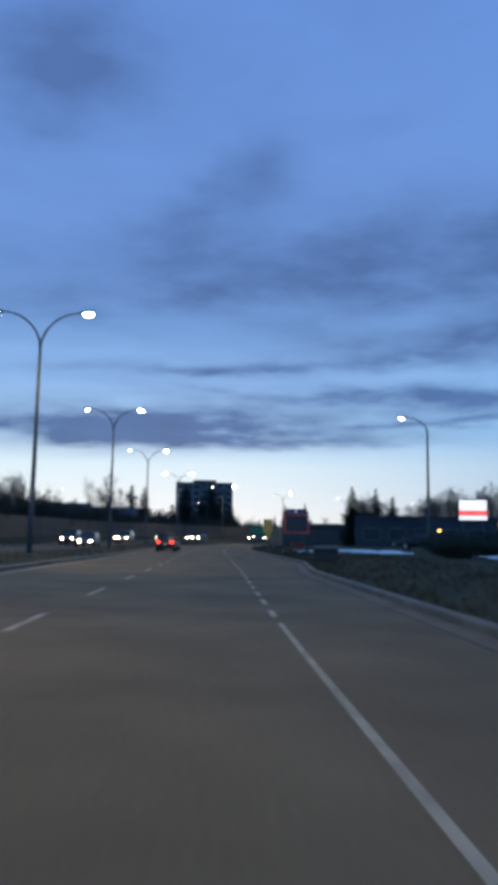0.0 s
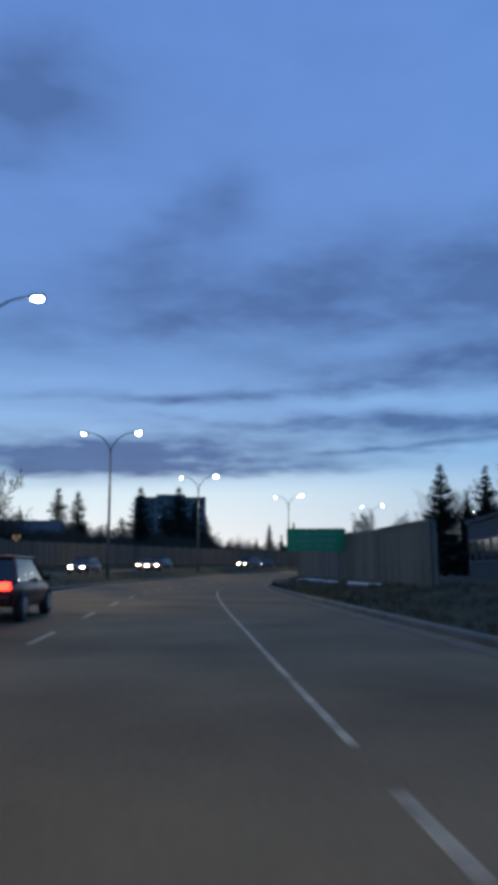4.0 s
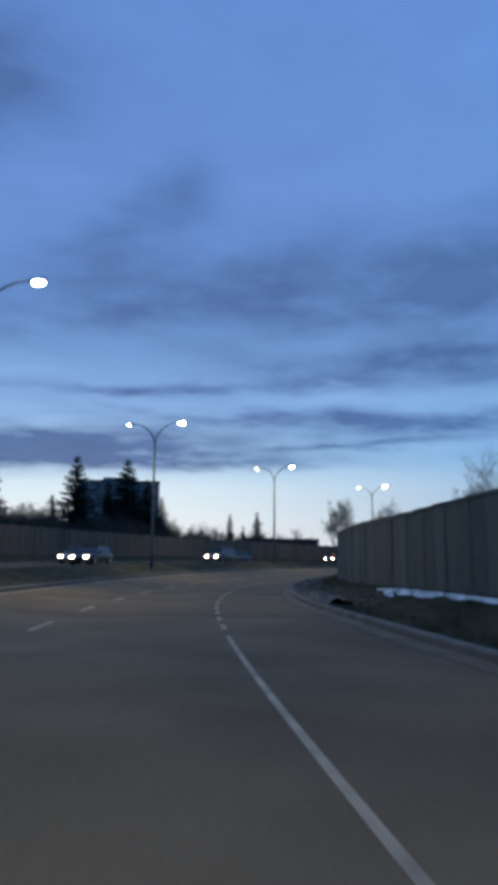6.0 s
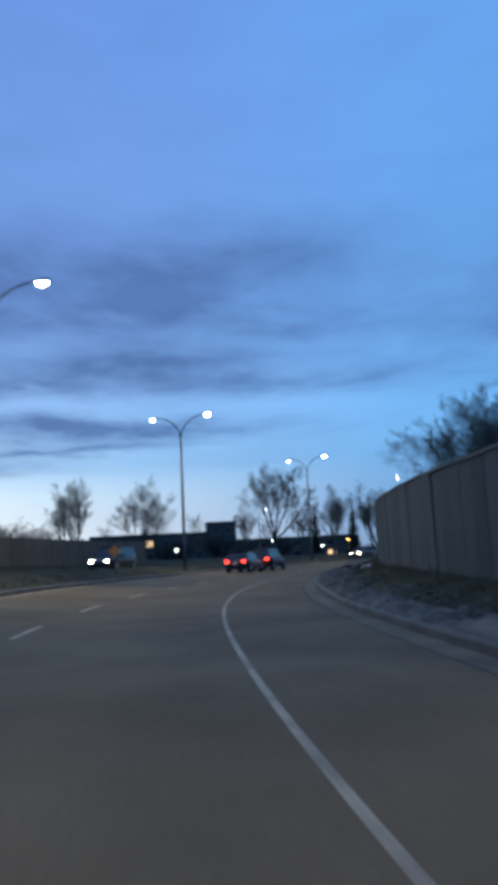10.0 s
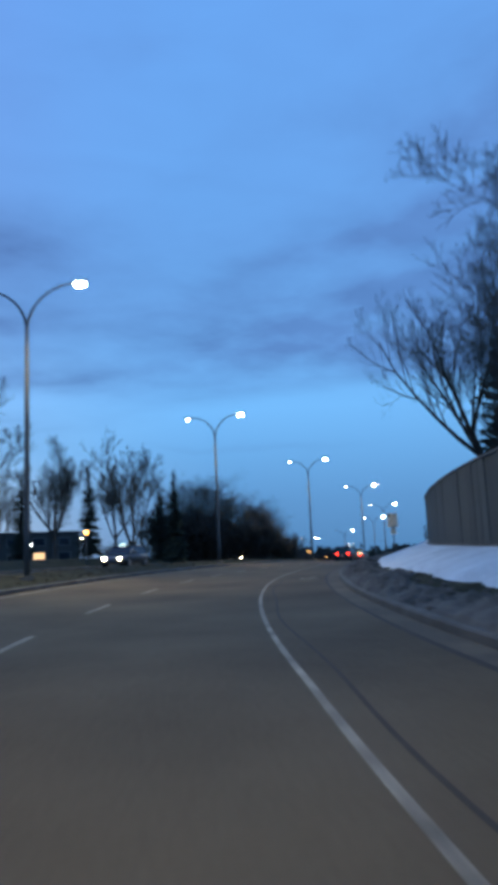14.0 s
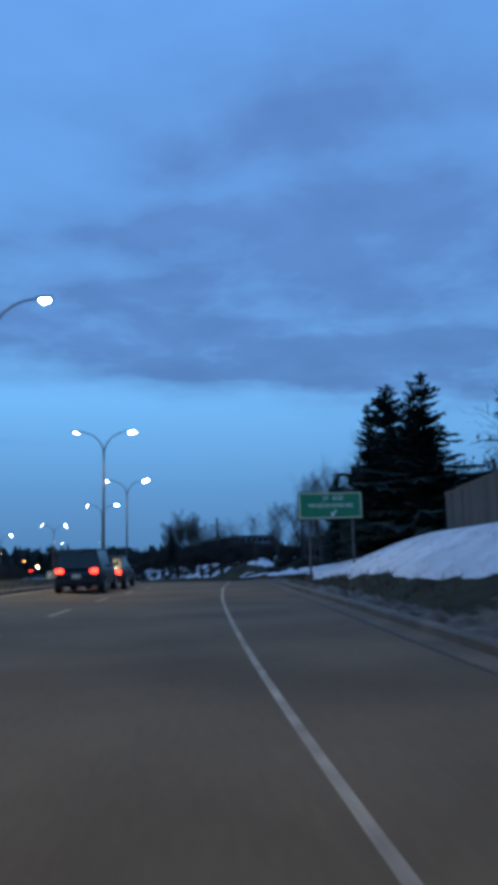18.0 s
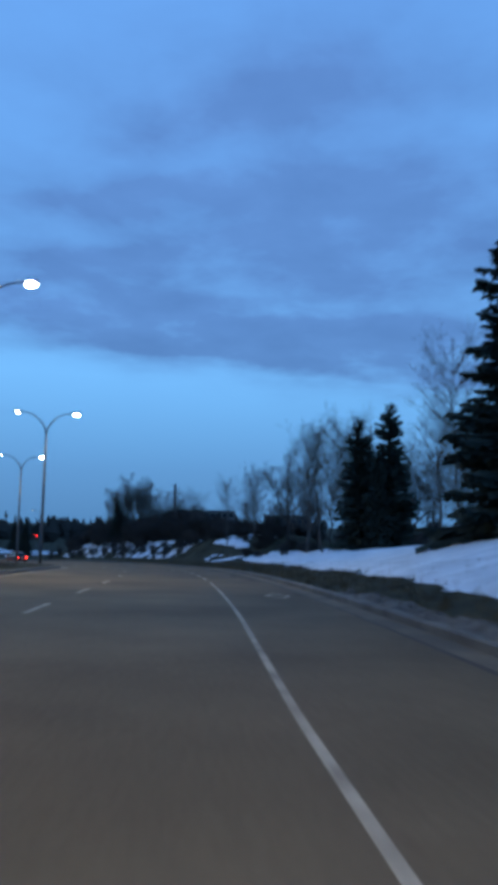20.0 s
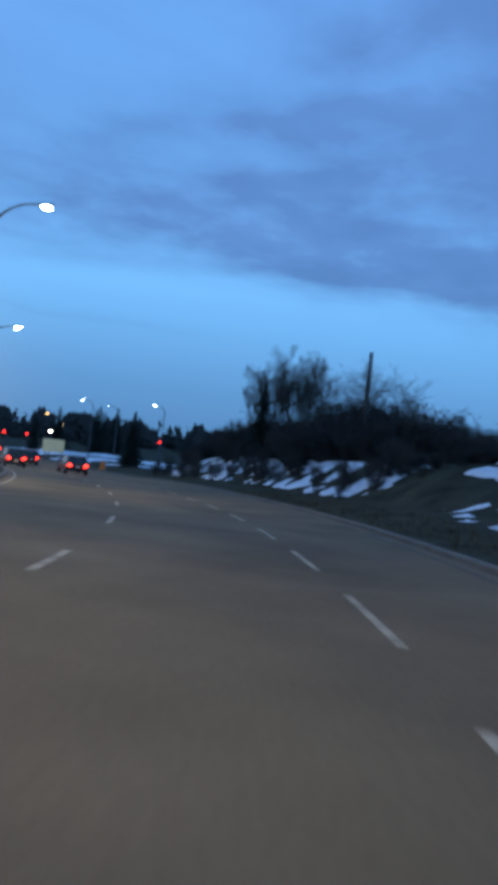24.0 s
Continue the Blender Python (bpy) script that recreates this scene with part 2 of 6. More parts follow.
    for ca, ce, ra, re_, tilt, wt in CLOUDS_WEST + CLOUDS_MIDDLE + CLOUDS_NORTH:
        c, s = math.cos(radians(tilt)), math.sin(radians(tilt))
        da, de = m("SUBTRACT", az2, ca), m("SUBTRACT", el2, ce)
        along = m("DIVIDE", m("MULTIPLY_ADD", da, c, m("MULTIPLY", de, s)), ra * 1.3)
        across = m("DIVIDE", m("MULTIPLY_ADD", de, c, m("MULTIPLY", da, -s)), re_ * 1.3)
        q = m("MULTIPLY_ADD", along, along, m("MULTIPLY", across, across))
        left = m("SUBTRACT", 1.0, m("MULTIPLY", m("EXPONENT", m("MULTIPLY", q, -1.0)), wt))
        clear_of = left if clear_of is None else m("MULTIPLY", clear_of, left)
    heavy = m("SUBTRACT", 1.0, clear_of)
    # long faint streaks between the heavier clouds
    sv = N("ShaderNodeCombineXYZ")
    L(m("MULTIPLY", az, 0.045), sv.inputs[0])
    L(m("MULTIPLY", m("LOGARITHM", m("MAXIMUM", m("ADD", elev, 4.0), 1.0), 2.718), 5.5), sv.inputs[1])
    streak = noise_at(sv.outputs[0], 1.6, 5, 0.58, 0.35)
    soft = m("ADD", m("MULTIPLY", m("SUBTRACT", streak, 0.5), 0.42), m("MULTIPLY", m("SUBTRACT", n1, 0.5), 0.36))
    tex = m("ADD", m("MULTIPLY", m("SUBTRACT", n2, 0.5), 1.85), m("MULTIPLY", m("SUBTRACT", streak, 0.5), 0.45))
    body = m("ADD", m("MULTIPLY", heavy, m("ADD", 1.22, m("MULTIPLY", tex, 1.25))), m("ADD", 0.12, soft))
    cover = m("MULTIPLY", m("MAXIMUM", deck, m("MULTIPLY", heavy, ss(4.5, 7.5, elev))), body, clamp=True)
    cover = m("MINIMUM", cover, 0.95)
    sky = mix(cover, clear, cloud)
    nish = N("ShaderNodeTexSky")
    nish.sky_type, nish.sun_disc = "NISHITA", False
    nish.sun_elevation, nish.sun_rotation = radians(0.5), radians(-6)
    addn = N("ShaderNodeMix")
    addn.data_type, addn.blend_type = "RGBA", "ADD"
    addn.inputs[0].default_value = 0.004
    L(sky, addn.inputs[6])
    L(nish.outputs[0], addn.inputs[7])
    bg = N("ShaderNodeBackground")
    L(addn.outputs[2], bg.inputs[0])
    bg.inputs[1].default_value = 1.0
    out = N("ShaderNodeOutputWorld")
    L(bg.outputs[0], out.inputs[0])


build_world()
LAMP_WATTS = 2000.0


# ============ materials ============
def material(name, base, rough=0.7, metal=0.0, vary=0.25, scale=3.0, fine=40.0, bump=0.2, second=None, spec=0.5, island=0.0, detail=4):
    """A surface with broad stains and fine grain, both in metres."""
    mt = bpy.data.materials.new(name)
    mt.use_nodes = True
    nt = mt.node_tree
    bs = nt.nodes["Principled BSDF"]
    N, L = nt.nodes.new, nt.links.new
    tc = N("ShaderNodeTexCoord")
    na, nb = N("ShaderNodeTexNoise"), N("ShaderNodeTexNoise")
    for n, sc in ((na, scale), (nb, fine)):
        L(tc.outputs["Object"], n.inputs["Vector"])
        n.inputs["Scale"].default_value, n.inputs["Detail"].default_value = sc, detail
    add = N("ShaderNodeMath")
    add.operation = "MULTIPLY_ADD"
    L(nb.outputs[0], add.inputs[0])
    add.inputs[1].default_value = 0.45
    L(na.outputs[0], add.inputs[2])
    fac = add.outputs[0]
    if island:
        oi = N("ShaderNodeObjectInfo")
        ad2 = N("ShaderNodeMath")
        ad2.operation = "MULTIPLY_ADD"
        L(oi.outputs["Random"], ad2.inputs[0])
        ad2.inputs[1].default_value = island
        L(fac, ad2.inputs[2])
        fac = ad2.outputs[0]
    rp = N("ShaderNodeValToRGB")
    L(fac, rp.inputs[0])
    lo = [c * (1 - vary) for c in base]
    hi = list(second) if second else [min(1, c * (1 + vary)) for c in base]
    e = rp.color_ramp.elements
    e[0].position, e[0].color = 0.45, (*lo, 1)
    e[1].position, e[1].color = 1.0 + island * 0.8 if 1.0 + island * 0.8 <= 1 else 1.0, (*hi, 1)
    L(rp.outputs[0], bs.inputs["Base Color"])
    bs.inputs["Roughness"].default_value, bs.inputs["Metallic"].default_value = rough, metal
    bs.inputs["Specular IOR Level"].default_value = spec
    if bump:
        bp = N("ShaderNodeBump")
        bp.inputs["Strength"].default_value, bp.inputs["Distance"].default_value = bump, 0.02
        L(nb.outputs[0], bp.inputs["Height"])
        L(bp.outputs[0], bs.inputs["Normal"])
    return mt


def glow(name, colour, strength):
    mt = bpy.data.materials.new(name)
    mt.use_nodes = True
    bs = mt.node_tree.nodes["Principled BSDF"]
    bs.inputs["Base Color"].default_value = (*[min(1, c) for c in colour], 1)
    bs.inputs["Emission Color"].default_value = (*colour, 1)
    bs.inputs["Emission Strength"].default_value = strength
    return mt


M_ASPHALT = material("asphalt", (0.121, 0.087, 0.052), 0.8, vary=0.36, scale=0.35, fine=18, bump=0.3, second=(0.172, 0.124, 0.075), spec=0.15)
M_ASPHALT2 = material("old_asphalt", (0.084, 0.062, 0.039), 0.8, vary=0.25, scale=0.5, fine=16, bump=0.3, spec=0.15)
M_PAINT = material("worn_road_paint", (0.26, 0.205, 0.145), 0.7, vary=0.6, scale=2.5, fine=22, bump=0.25, second=(0.46, 0.37, 0.265))
M_TAR = material("tar_seal", (0.046, 0.033, 0.021), 0.85, vary=0.3, bump=0.15)
M_GUTTER = material("stained_gutter_concrete", (0.116, 0.083, 0.050), 0.85, vary=0.5, scale=0.9, fine=16, bump=0.4)
M_KERB = material("kerb_concrete", (0.105, 0.094, 0.080), 0.85, vary=0.45, scale=1.2, fine=30, bump=0.4)
M_GRASS = material("winter_grass", (0.034, 0.035, 0.020), 0.95, vary=0.55, scale=0.6, fine=9, bump=0.9, second=(0.062, 0.058, 0.036), spec=0.1)
M_SNOW = material("old_snow", (0.53, 0.59, 0.64), 0.8, vary=0.22, scale=0.8, fine=7, bump=0.9, second=(0.72, 0.78, 0.82))
M_DIRTY = material("dirty_ploughed_snow", (0.044, 0.037, 0.029), 0.9, vary=0.6, scale=1.6, fine=7, bump=1.0, second=(0.150, 0.132, 0.112))
M_WALL = material("weathered_noise_wall_boards", (0.048, 0.052, 0.051), 0.88, vary=0.4, scale=0.9, fine=14, bump=0.4, second=(0.082, 0.087, 0.082), island=0.35)
M_WALLCAP = material("wall_cap_board", (0.11, 0.105, 0.10), 0.85, vary=0.3, bump=0.3)
M_FENCE = material("brown_fence_panels", (0.074, 0.060, 0.049), 0.88, vary=0.3, scale=0.8, fine=12, bump=0.3, second=(0.105, 0.085, 0.068), island=0.3)
M_STEEL = material("galvanised_steel", (0.075, 0.08, 0.088), 0.7, metal=0.2, vary=0.2, scale=2, fine=20, bump=0.05)
M_DARKSTEEL = material("dark_steel", (0.06, 0.062, 0.068), 0.5, metal=0.5, vary=0.2, bump=0.05)
M_BARK = material("grey_bark", (0.050, 0.044, 0.040), 0.95, vary=0.4, scale=3, fine=25, bump=0.6)
M_TWIG = material("bare_twigs", (0.062, 0.052, 0.047), 0.95, vary=0.3, scale=3, fine=20, bump=0.0)
M_BIRCH = material("pale_poplar_bark", (0.070, 0.064, 0.060), 0.9, vary=0.5, scale=2, fine=12, bump=0.4)
M_NEEDLE = material("spruce_needles", (0.032, 0.043, 0.036), 0.9, vary=0.4, scale=1.5, fine=14, bump=0.0, spec=0.15)
M_SHRUB = material("dark_shrub_twigs", (0.050, 0.046, 0.043), 0.95, vary=0.4, scale=2, fine=14, bump=0.0, spec=0.1)
M_GREEN = material("green_sign_sheet", (0.004, 0.17, 0.085), 0.5, vary=0.12, scale=1.5, fine=20, bump=0.0)
# white sheet whose cream tint takes in the warm light of headlights
M_SIGNWHITE = material("warm_lit_white_sheet", (0.74, 0.60, 0.44), 0.45, vary=0.1, scale=3, fine=25, bump=0.0)
# white sheet again, with yellow headlight glow put into the colour
M_SIGNHEADLIT = material("headlit_yellow_sheet", (0.80, 0.46, 0.10), 0.45, vary=0.12, scale=3, fine=25, bump=0.0)
M_BLACK = material("black_print", (0.02, 0.02, 0.022), 0.6, vary=0.2, bump=0.0)
M_LETTER = material("white_letters", (0.70, 0.74, 0.72), 0.5, vary=0.1, bump=0.0)
M_SIGNBACK = material("plywood_sign_back", (0.11, 0.09, 0.07), 0.9, vary=0.3, bump=0.2)
M_POST = material("grey_sign_post", (0.085, 0.082, 0.08), 0.8, vary=0.3, scale=2, fine=20, bump=0.2)
M_ORANGE = material("orange_plastic", (0.75, 0.20, 0.03), 0.5, vary=0.15, bump=0.0)
M_BOARDRED = material("orange_red_board_frame", (0.92, 0.10, 0.07), 0.45, vary=0.15, scale=3, bump=0.05)
M_BOARDFACE = material("dark_message_panel", (0.060, 0.045, 0.050), 0.5, vary=0.3, scale=4, bump=0.0)
M_SOLAR = material("solar_glass", (0.020, 0.030, 0.055), 0.25, vary=0.3, scale=5, bump=0.0)
M_RUBBER = material("tyre_rubber", (0.018, 0.018, 0.019), 0.85, vary=0.3, bump=0.2)
M_GLASS = material("dark_car_glass", (0.012, 0.014, 0.018), 0.12, vary=0.2, bump=0.0)
M_RIM = material("alloy_rim", (0.30, 0.30, 0.31), 0.4, metal=0.8, vary=0.2, bump=0.0)
M_CONCRETE = material("tower_concrete", (0.14, 0.145, 0.155), 0.85, vary=0.25, scale=0.15, fine=2, bump=0.1)
M_WINDOW = material("dark_window_glass", (0.018, 0.022, 0.03), 0.15, vary=0.3, scale=0.4, bump=0.0)
M_SIDING = material("grey_blue_siding", (0.034, 0.042, 0.056), 0.8, vary=0.25, scale=0.3, fine=4, bump=0.15)
M_SIDING2 = material("brown_grey_stucco", (0.045, 0.042, 0.040), 0.85, vary=0.25, scale=0.3, fine=4, bump=0.15)
M_ROOF = material("flat_roof_felt", (0.045, 0.045, 0.05), 0.9, vary=0.3, scale=0.3, fine=4, bump=0.2)
M_LUMINAIRE = material("lamp_housing", (0.13, 0.135, 0.14), 0.5, metal=0.3, vary=0.15, bump=0.0)
M_LAMP = glow("lit_lamp_lens", (1.0, 0.93, 0.80), 60.0)
M_LAMPNEAR = glow("bright_lamp_lens", (1.0, 0.92, 0.78), 300.0)
M_HEAD = glow("lit_headlight", (1.0, 0.84, 0.55), 60.0)
M_TAIL = glow("lit_tail_light", (1.0, 0.030, 0.016), 9.0)
M_AMBER = glow("lit_amber_bulb", (1.0, 0.45, 0.10), 10.0)
M_WINLIT = glow("lit_window", (1.0, 0.62, 0.28), 1.1)
M_LENSOFF = material("unlit_lamp_glass", (0.10, 0.10, 0.11), 0.2, vary=0.15, bump=0.0)
M_COOL = glow("lit_cool_lamp", (0.85, 1.0, 0.95), 30.0)
M_SIGNLIT = glow("lit_sign_face", (1.0, 0.97, 0.95), 1.0)
M_SIGNRED = glow("lit_red_sign_band", (1.0, 0.10, 0.08), 1.2)
M_TRAFFIC = glow("red_traffic_signal", (1.0, 0.016, 0.012), 7.0)
PAINTS = [material("car_paint_" + n, c, 0.3, metal=0.3, vary=0.08, scale=1, bump=0.0) for n, c in
          (("silver", (0.06, 0.062, 0.068)), ("black", (0.012, 0.012, 0.015)), ("red", (0.04, 0.008, 0.008)), ("white", (0.14, 0.14, 0.145)), ("blue", (0.02, 0.03, 0.06)))]


# ============ mesh helpers ============
def mesh_of(name, verts, faces, mat, smooth_faces=False):
    me = bpy.data.meshes.new(name)
    me.from_pydata([tuple(map(float, v)) for v in verts], [], faces)
    me.materials.append(mat)
    if smooth_faces:
        me.polygons.foreach_set("use_smooth", [True] * len(me.polygons))
    me.update()
    return me


def put(name, me, parent=None, m=None, label=""):
    ob = new(name, me)
    if parent is not None:
        ob.parent = parent
    if m is not None:
        ob.matrix_basis = m
    if label:
        ob["label"] = label
    return ob


def part(name, bm, mat, parent=None, label="", m=None, smooth_faces=False):
    me = bpy.data.meshes.new(name)
    bm.to_mesh(me)
    bm.free()
    me.materials.append(mat)
    if smooth_faces:
        me.polygons.foreach_set("use_smooth", [True] * len(me.polygons))
    return put(name, me, parent, m, label)


def box(sx, sy, sz, at=(0, 0, 0), bevel=0.0, bm=None, turn=None):
    """A bevelled box, its base centre at `at`."""
    bm = bm or bmesh.new()
    r = bmesh.ops.create_cube(bm, size=1.0)
    vs = r["verts"]
    bmesh.ops.scale(bm, vec=(sx, sy, sz), verts=vs)
    bmesh.ops.translate(bm, vec=(0, 0, sz / 2), verts=vs)
    if bevel:
        es = list({e for v in vs for e in v.link_edges})
        r = bmesh.ops.bevel(bm, geom=es, offset=bevel, segments=2, affect="EDGES", profile=0.6)
        vs = list({v for f in r["faces"] for v in f.verts} | {v for v in vs if v.is_valid})
    if turn is not None:
        bmesh.ops.transform(bm, matrix=turn, verts=vs)
    bmesh.ops.translate(bm, vec=at, verts=vs)
    return bm


def tube(points, radii, sides=8, cap=True):
    """Verts and faces of a tube along points."""
    V, F = [], []
    n = len(points)
    up = Vector((0.13, 0.91, 0.35)).normalized()
    for i, p in enumerate(points):
        a, b = Vector(points[max(i - 1, 0)]), Vector(points[min(i + 1, n - 1)])
        w = (b - a).normalized()
        u = w.cross(up)
        u = u.normalized() if u.length > 1e-4 else w.orthogonal().normalized()
        v = w.cross(u)
        for k in range(sides):
            q = 2 * math.pi * k / sides
            V.append(Vector(p) + radii[i] * (math.cos(q) * u + math.sin(q) * v))
    for i in range(n - 1):
        for k in range(sides):
            k2 = (k + 1) % sides
            F.append((i * sides + k, i * sides + k2, (i + 1) * sides + k2, (i + 1) * sides + k))
    if cap:
        F.append(tuple(range(sides))[::-1])
        F.append(tuple((n - 1) * sides + k for k in range(sides)))
    return V, F


def tube_part(name, points, radii, mat, parent=None, sides=8, label=""):
    V, F = tube(points, radii, sides)
    return put(name, mesh_of(name, V, F, mat, True), parent, None, label)


def strip(name, stations, offsets, lift, mat):
    """A band of ground that follows the road; offsets: functions of the station or numbers."""
    s = np.asarray(stations, float)
    cols = []
    for o in offsets:
        d = o(s) if callable(o) else np.full_like(s, o)
        x, y, z, _ = at_road(s, d)
        zz = z + ground_rel(s, d) + lift
        cols.append(np.stack([x, y, zz], 1))
    P = np.stack(cols, 1)
    n, k = P.shape[:2]
    idx = np.arange(n * k).reshape(n, k)
    F = np.stack([idx[:-1, :-1], idx[:-1, 1:], idx[1:, 1:], idx[1:, :-1]], -1).reshape(-1, 4)
    return put(name, mesh_of(name, P.reshape(-1, 3), F.tolist(), mat, True))


def empty(name, m=None):
    ob = new(name)
    if m is not None:
        ob.matrix_basis = m
    return ob


# ============ ground, road, kerbs ============
def build_ground():
    def axis(lo, hi, step, far):
        mid = np.arange(lo, hi + 0.1, step)
        g = step * np.cumsum(1.28 ** np.arange(1, 40))
        g = g[g < far]
        return np.concatenate([(lo - g)[::-1], mid, hi + g])
    xs, ys = axis(-90, 300, 2.5, 3500), axis(-70, 400, 2.5, 3500)
    gx, gy = np.meshgrid(xs, ys, indexing="ij")
    _, d = to_road(gx.ravel(), gy.ravel())
    z = ground_z(gx.ravel(), gy.ravel())
    corridor = smooth(-29, -26, d) * (1 - smooth(13, 16, d))
    z = z - 0.45 * corridor
    rough = np.array([noise.noise(Vector((x * 0.09, y * 0.09, 0.3))) for x, y in zip(gx.ravel(), gy.ravel())])
    z = z + rough * 0.15 * (1 - corridor)
    V = np.stack([gx.ravel(), gy.ravel(), z], 1)
    n, k = gx.shape
    idx = np.arange(n * k).reshape(n, k)
    F = np.stack([idx[:-1, :-1], idx[1:, :-1], idx[1:, 1:], idx[:-1, 1:]], -1).reshape(-1, 4)
    tagged(put("ground", mesh_of("ground", V, F.tolist(), M_GRASS, True)), "brown winter grass ground reaching the horizon", "ground", kind="structure")


build_ground()
ST = np.arange(-110, 540, 1.25)
tagged(strip("road", ST, [KERB_LEFT, -5.5, -4.2, -2.7, -1.5, 0.0, 1.3, 2.6, kerb_right], 0.0, M_ASPHALT), "worn grey-brown asphalt carriageway with three lanes", "road", kind="structure")
tagged(strip("road_opposite", ST, [OPP_FAR, -15.5, -13, MEDIAN_FAR], 0.0, M_ASPHALT2), "dark asphalt carriageway of the oncoming traffic", "road", kind="structure")


def rough_strip(name, s0, s1, step, d_list, lift, mat, amp, seed, label, kind="structure", freq=1.2):
    s = np.arange(s0, s1, step)
    P = []
    for i, o in enumerate(d_list):
        d = o(s) if callable(o) else np.full_like(s, o)
        x, y, z, _ = at_road(s, d)
        r = np.array([noise.noise(Vector((a * freq, b * freq, seed))) for a, b in zip(x, y)])
        edge = 0.0 if i in (0, len(d_list) - 1) else 1.0
        P.append(np.stack([x, y, z + ground_rel(s, d) + lift + amp * r * edge], 1))
    P = np.stack(P, 1)
    n, k = P.shape[:2]
    idx = np.arange(n * k).reshape(n, k)
    F = np.stack([idx[:-1, :-1], idx[:-1, 1:], idx[1:, 1:], idx[1:, :-1]], -1).reshape(-1, 4)
    ob = put(name, mesh_of(name, P.reshape(-1, 3), F.tolist(), mat, True))
    return tagged(ob, label, name.replace("_", " "), kind=kind)


verge_cols = [lambda s, a=a: kerb_right(s) + a for a in (0.16, 0.5, 1.0, 1.5, 2.0, 2.5, 3.0, 3.5, 4.0, 4.6, 5.2, 6.0, 7.0, 9.0, 12.3)]
rough_strip("verge_right", -110, 540, 0.8, verge_cols, 0.0, M_GRASS, 0.06, 3.1, "brown dead-grass verge rising towards the noise wall")
rough_strip("median", -110, 540, 1.0, [KERB_LEFT - 0.18, -7.3, -8.0, -8.7, -9.4, MEDIAN_FAR + 0.15], 0.0, M_GRASS, 0.07, 5.3, "dark grass median strip between the carriageways")
rough_strip("verge_left", -110, 540, 1.5, [OPP_FAR - 0.15, -19.2, -20.5, -22, -24, -26.5, -29.5], 0.0, M_GRASS, 0.08, 7.7, "dark grass bank below the brown fence")


def kerb(name, off, flip, label):
    s = np.arange(-110, 540, 1.25)
    prof = [(0.0, -0.1), (0.0, 0.11), (0.03, 0.14), (0.16, 0.15), (0.17, -0.1)]
    P = []
    for a, h in prof:
        d = (off(s) if callable(off) else np.full_like(s, off)) + (-a if flip else a)
        x, y, z, _ = at_road(s, d)
        base = (off(s) if callable(off) else np.full_like(s, off)) + (0.01 if flip else -0.01)
        P.append(np.stack([x, y, z + ground_rel(s, base) + h], 1))
    P = np.stack(P, 1)
    n, k = P.shape[:2]
    idx = np.arange(n * k).reshape(n, k)
    F = np.stack([idx[:-1, :-1], idx[:-1, 1:], idx[1:, 1:], idx[1:, :-1]], -1).reshape(-1, 4)
    tagged(put(name, mesh_of(name, P.reshape(-1, 3), F.tolist(), M_KERB)), label, "kerb", kind="structure")


kerb("kerb_right", kerb_right, False, "stained concrete kerb along the outer lane")
kerb("kerb_median", KERB_LEFT, True, "concrete kerb of the grass median")
kerb("kerb_median_far", MEDIAN_FAR, False, "concrete kerb of the median on the oncoming side")
kerb("kerb_left", OPP_FAR, True, "concrete kerb below the grass bank")
# gutter pan beside the outer kerb, and a light seam
tagged(strip("gutter", ST, [lambda s: kerb_right(s) - 0.42, lambda s: kerb_right(s) - 0.01], 0.005, M_GUTTER), "stained concrete gutter pan beside the kerb", "gutter", kind="structure")


tagged(strip("gutter_seam", ST, [lambda s: kerb_right(s) - 0.50 - 0.03 * np.sin(s * 0.31), lambda s: kerb_right(s) - 0.41], 0.004, M_TAR), "dark joint between the gutter pan and the asphalt", "road seam", kind="structure")


# ---- painted lines ----
def mark(root, s0, s1, off, width, mat=None, step=1.0, name="paint_stripe"):
    s = np.arange(s0, s1 + 0.001, max(0.3, (s1 - s0) / max(1, round((s1 - s0) / step))))
    o = off if callable(off) else (lambda q: np.full_like(q, off))
    ob = strip(name, s, [lambda q: o(q) - width / 2, lambda q: o(q) + width / 2], 0.006, mat or M_PAINT)
    ob.parent = root
    return ob


lane_line = tagged(empty("lane_line_outer"), "white painted line, solid and broken, beside the bus lane", "road marking", kind="structure")
for a, b in ((-60, 11.2), (66, 103.9), (145.3, 310.8)):
    mark(lane_line, a, b, line_right, 0.078)
dashes = np.interp(np.arange(23), [0, 11, 14, 22], [12.7, 38.0, 45.2, 64.3]), np.interp(np.arange(17), [0, 2, 5, 8, 11, 14, 16], [105.9, 110.85, 117.8, 125.5, 131.9, 138.9, 143.1]), np.interp(np.arange(34), [0, 1, 2, 6, 33], [314.8, 319.8, 325.1, 344.5, 482.0])
for mid, dash in zip(dashes, (1.15, 1.2, 2.8)):
    for q in mid:
        mark(lane_line, q - dash / 2, q + dash / 2, line_right, 0.105, step=0.6)
lane_line2 = tagged(empty("lane_line_inner"), "white broken lane line, worn", "road marking", kind="structure")
for q in np.interp(np.arange(-14, 74), [-14, 0, 10, 23, 30, 34, 43, 46, 47, 48, 73], [-46, 42.9, 106.1, 185.6, 230.2, 254.0, 310.5, 336.8, 346.4, 354.3, 530.0]):
    mark(lane_line2, q - 1.15, q + 1.15, lambda s: line_right(s) - 3.7, 0.12, step=0.8)
tagged(strip("edge_line", np.arange(-60, 480, 1.25), [KERB_LEFT + 0.35, KERB_LEFT + 0.47], 0.006, M_PAINT), "worn pale edge line beside the median", "road marking", kind="structure")
lane_line3 = tagged(empty("lane_line_oncoming"), "white broken line on the oncoming side", "road marking", kind="structure")
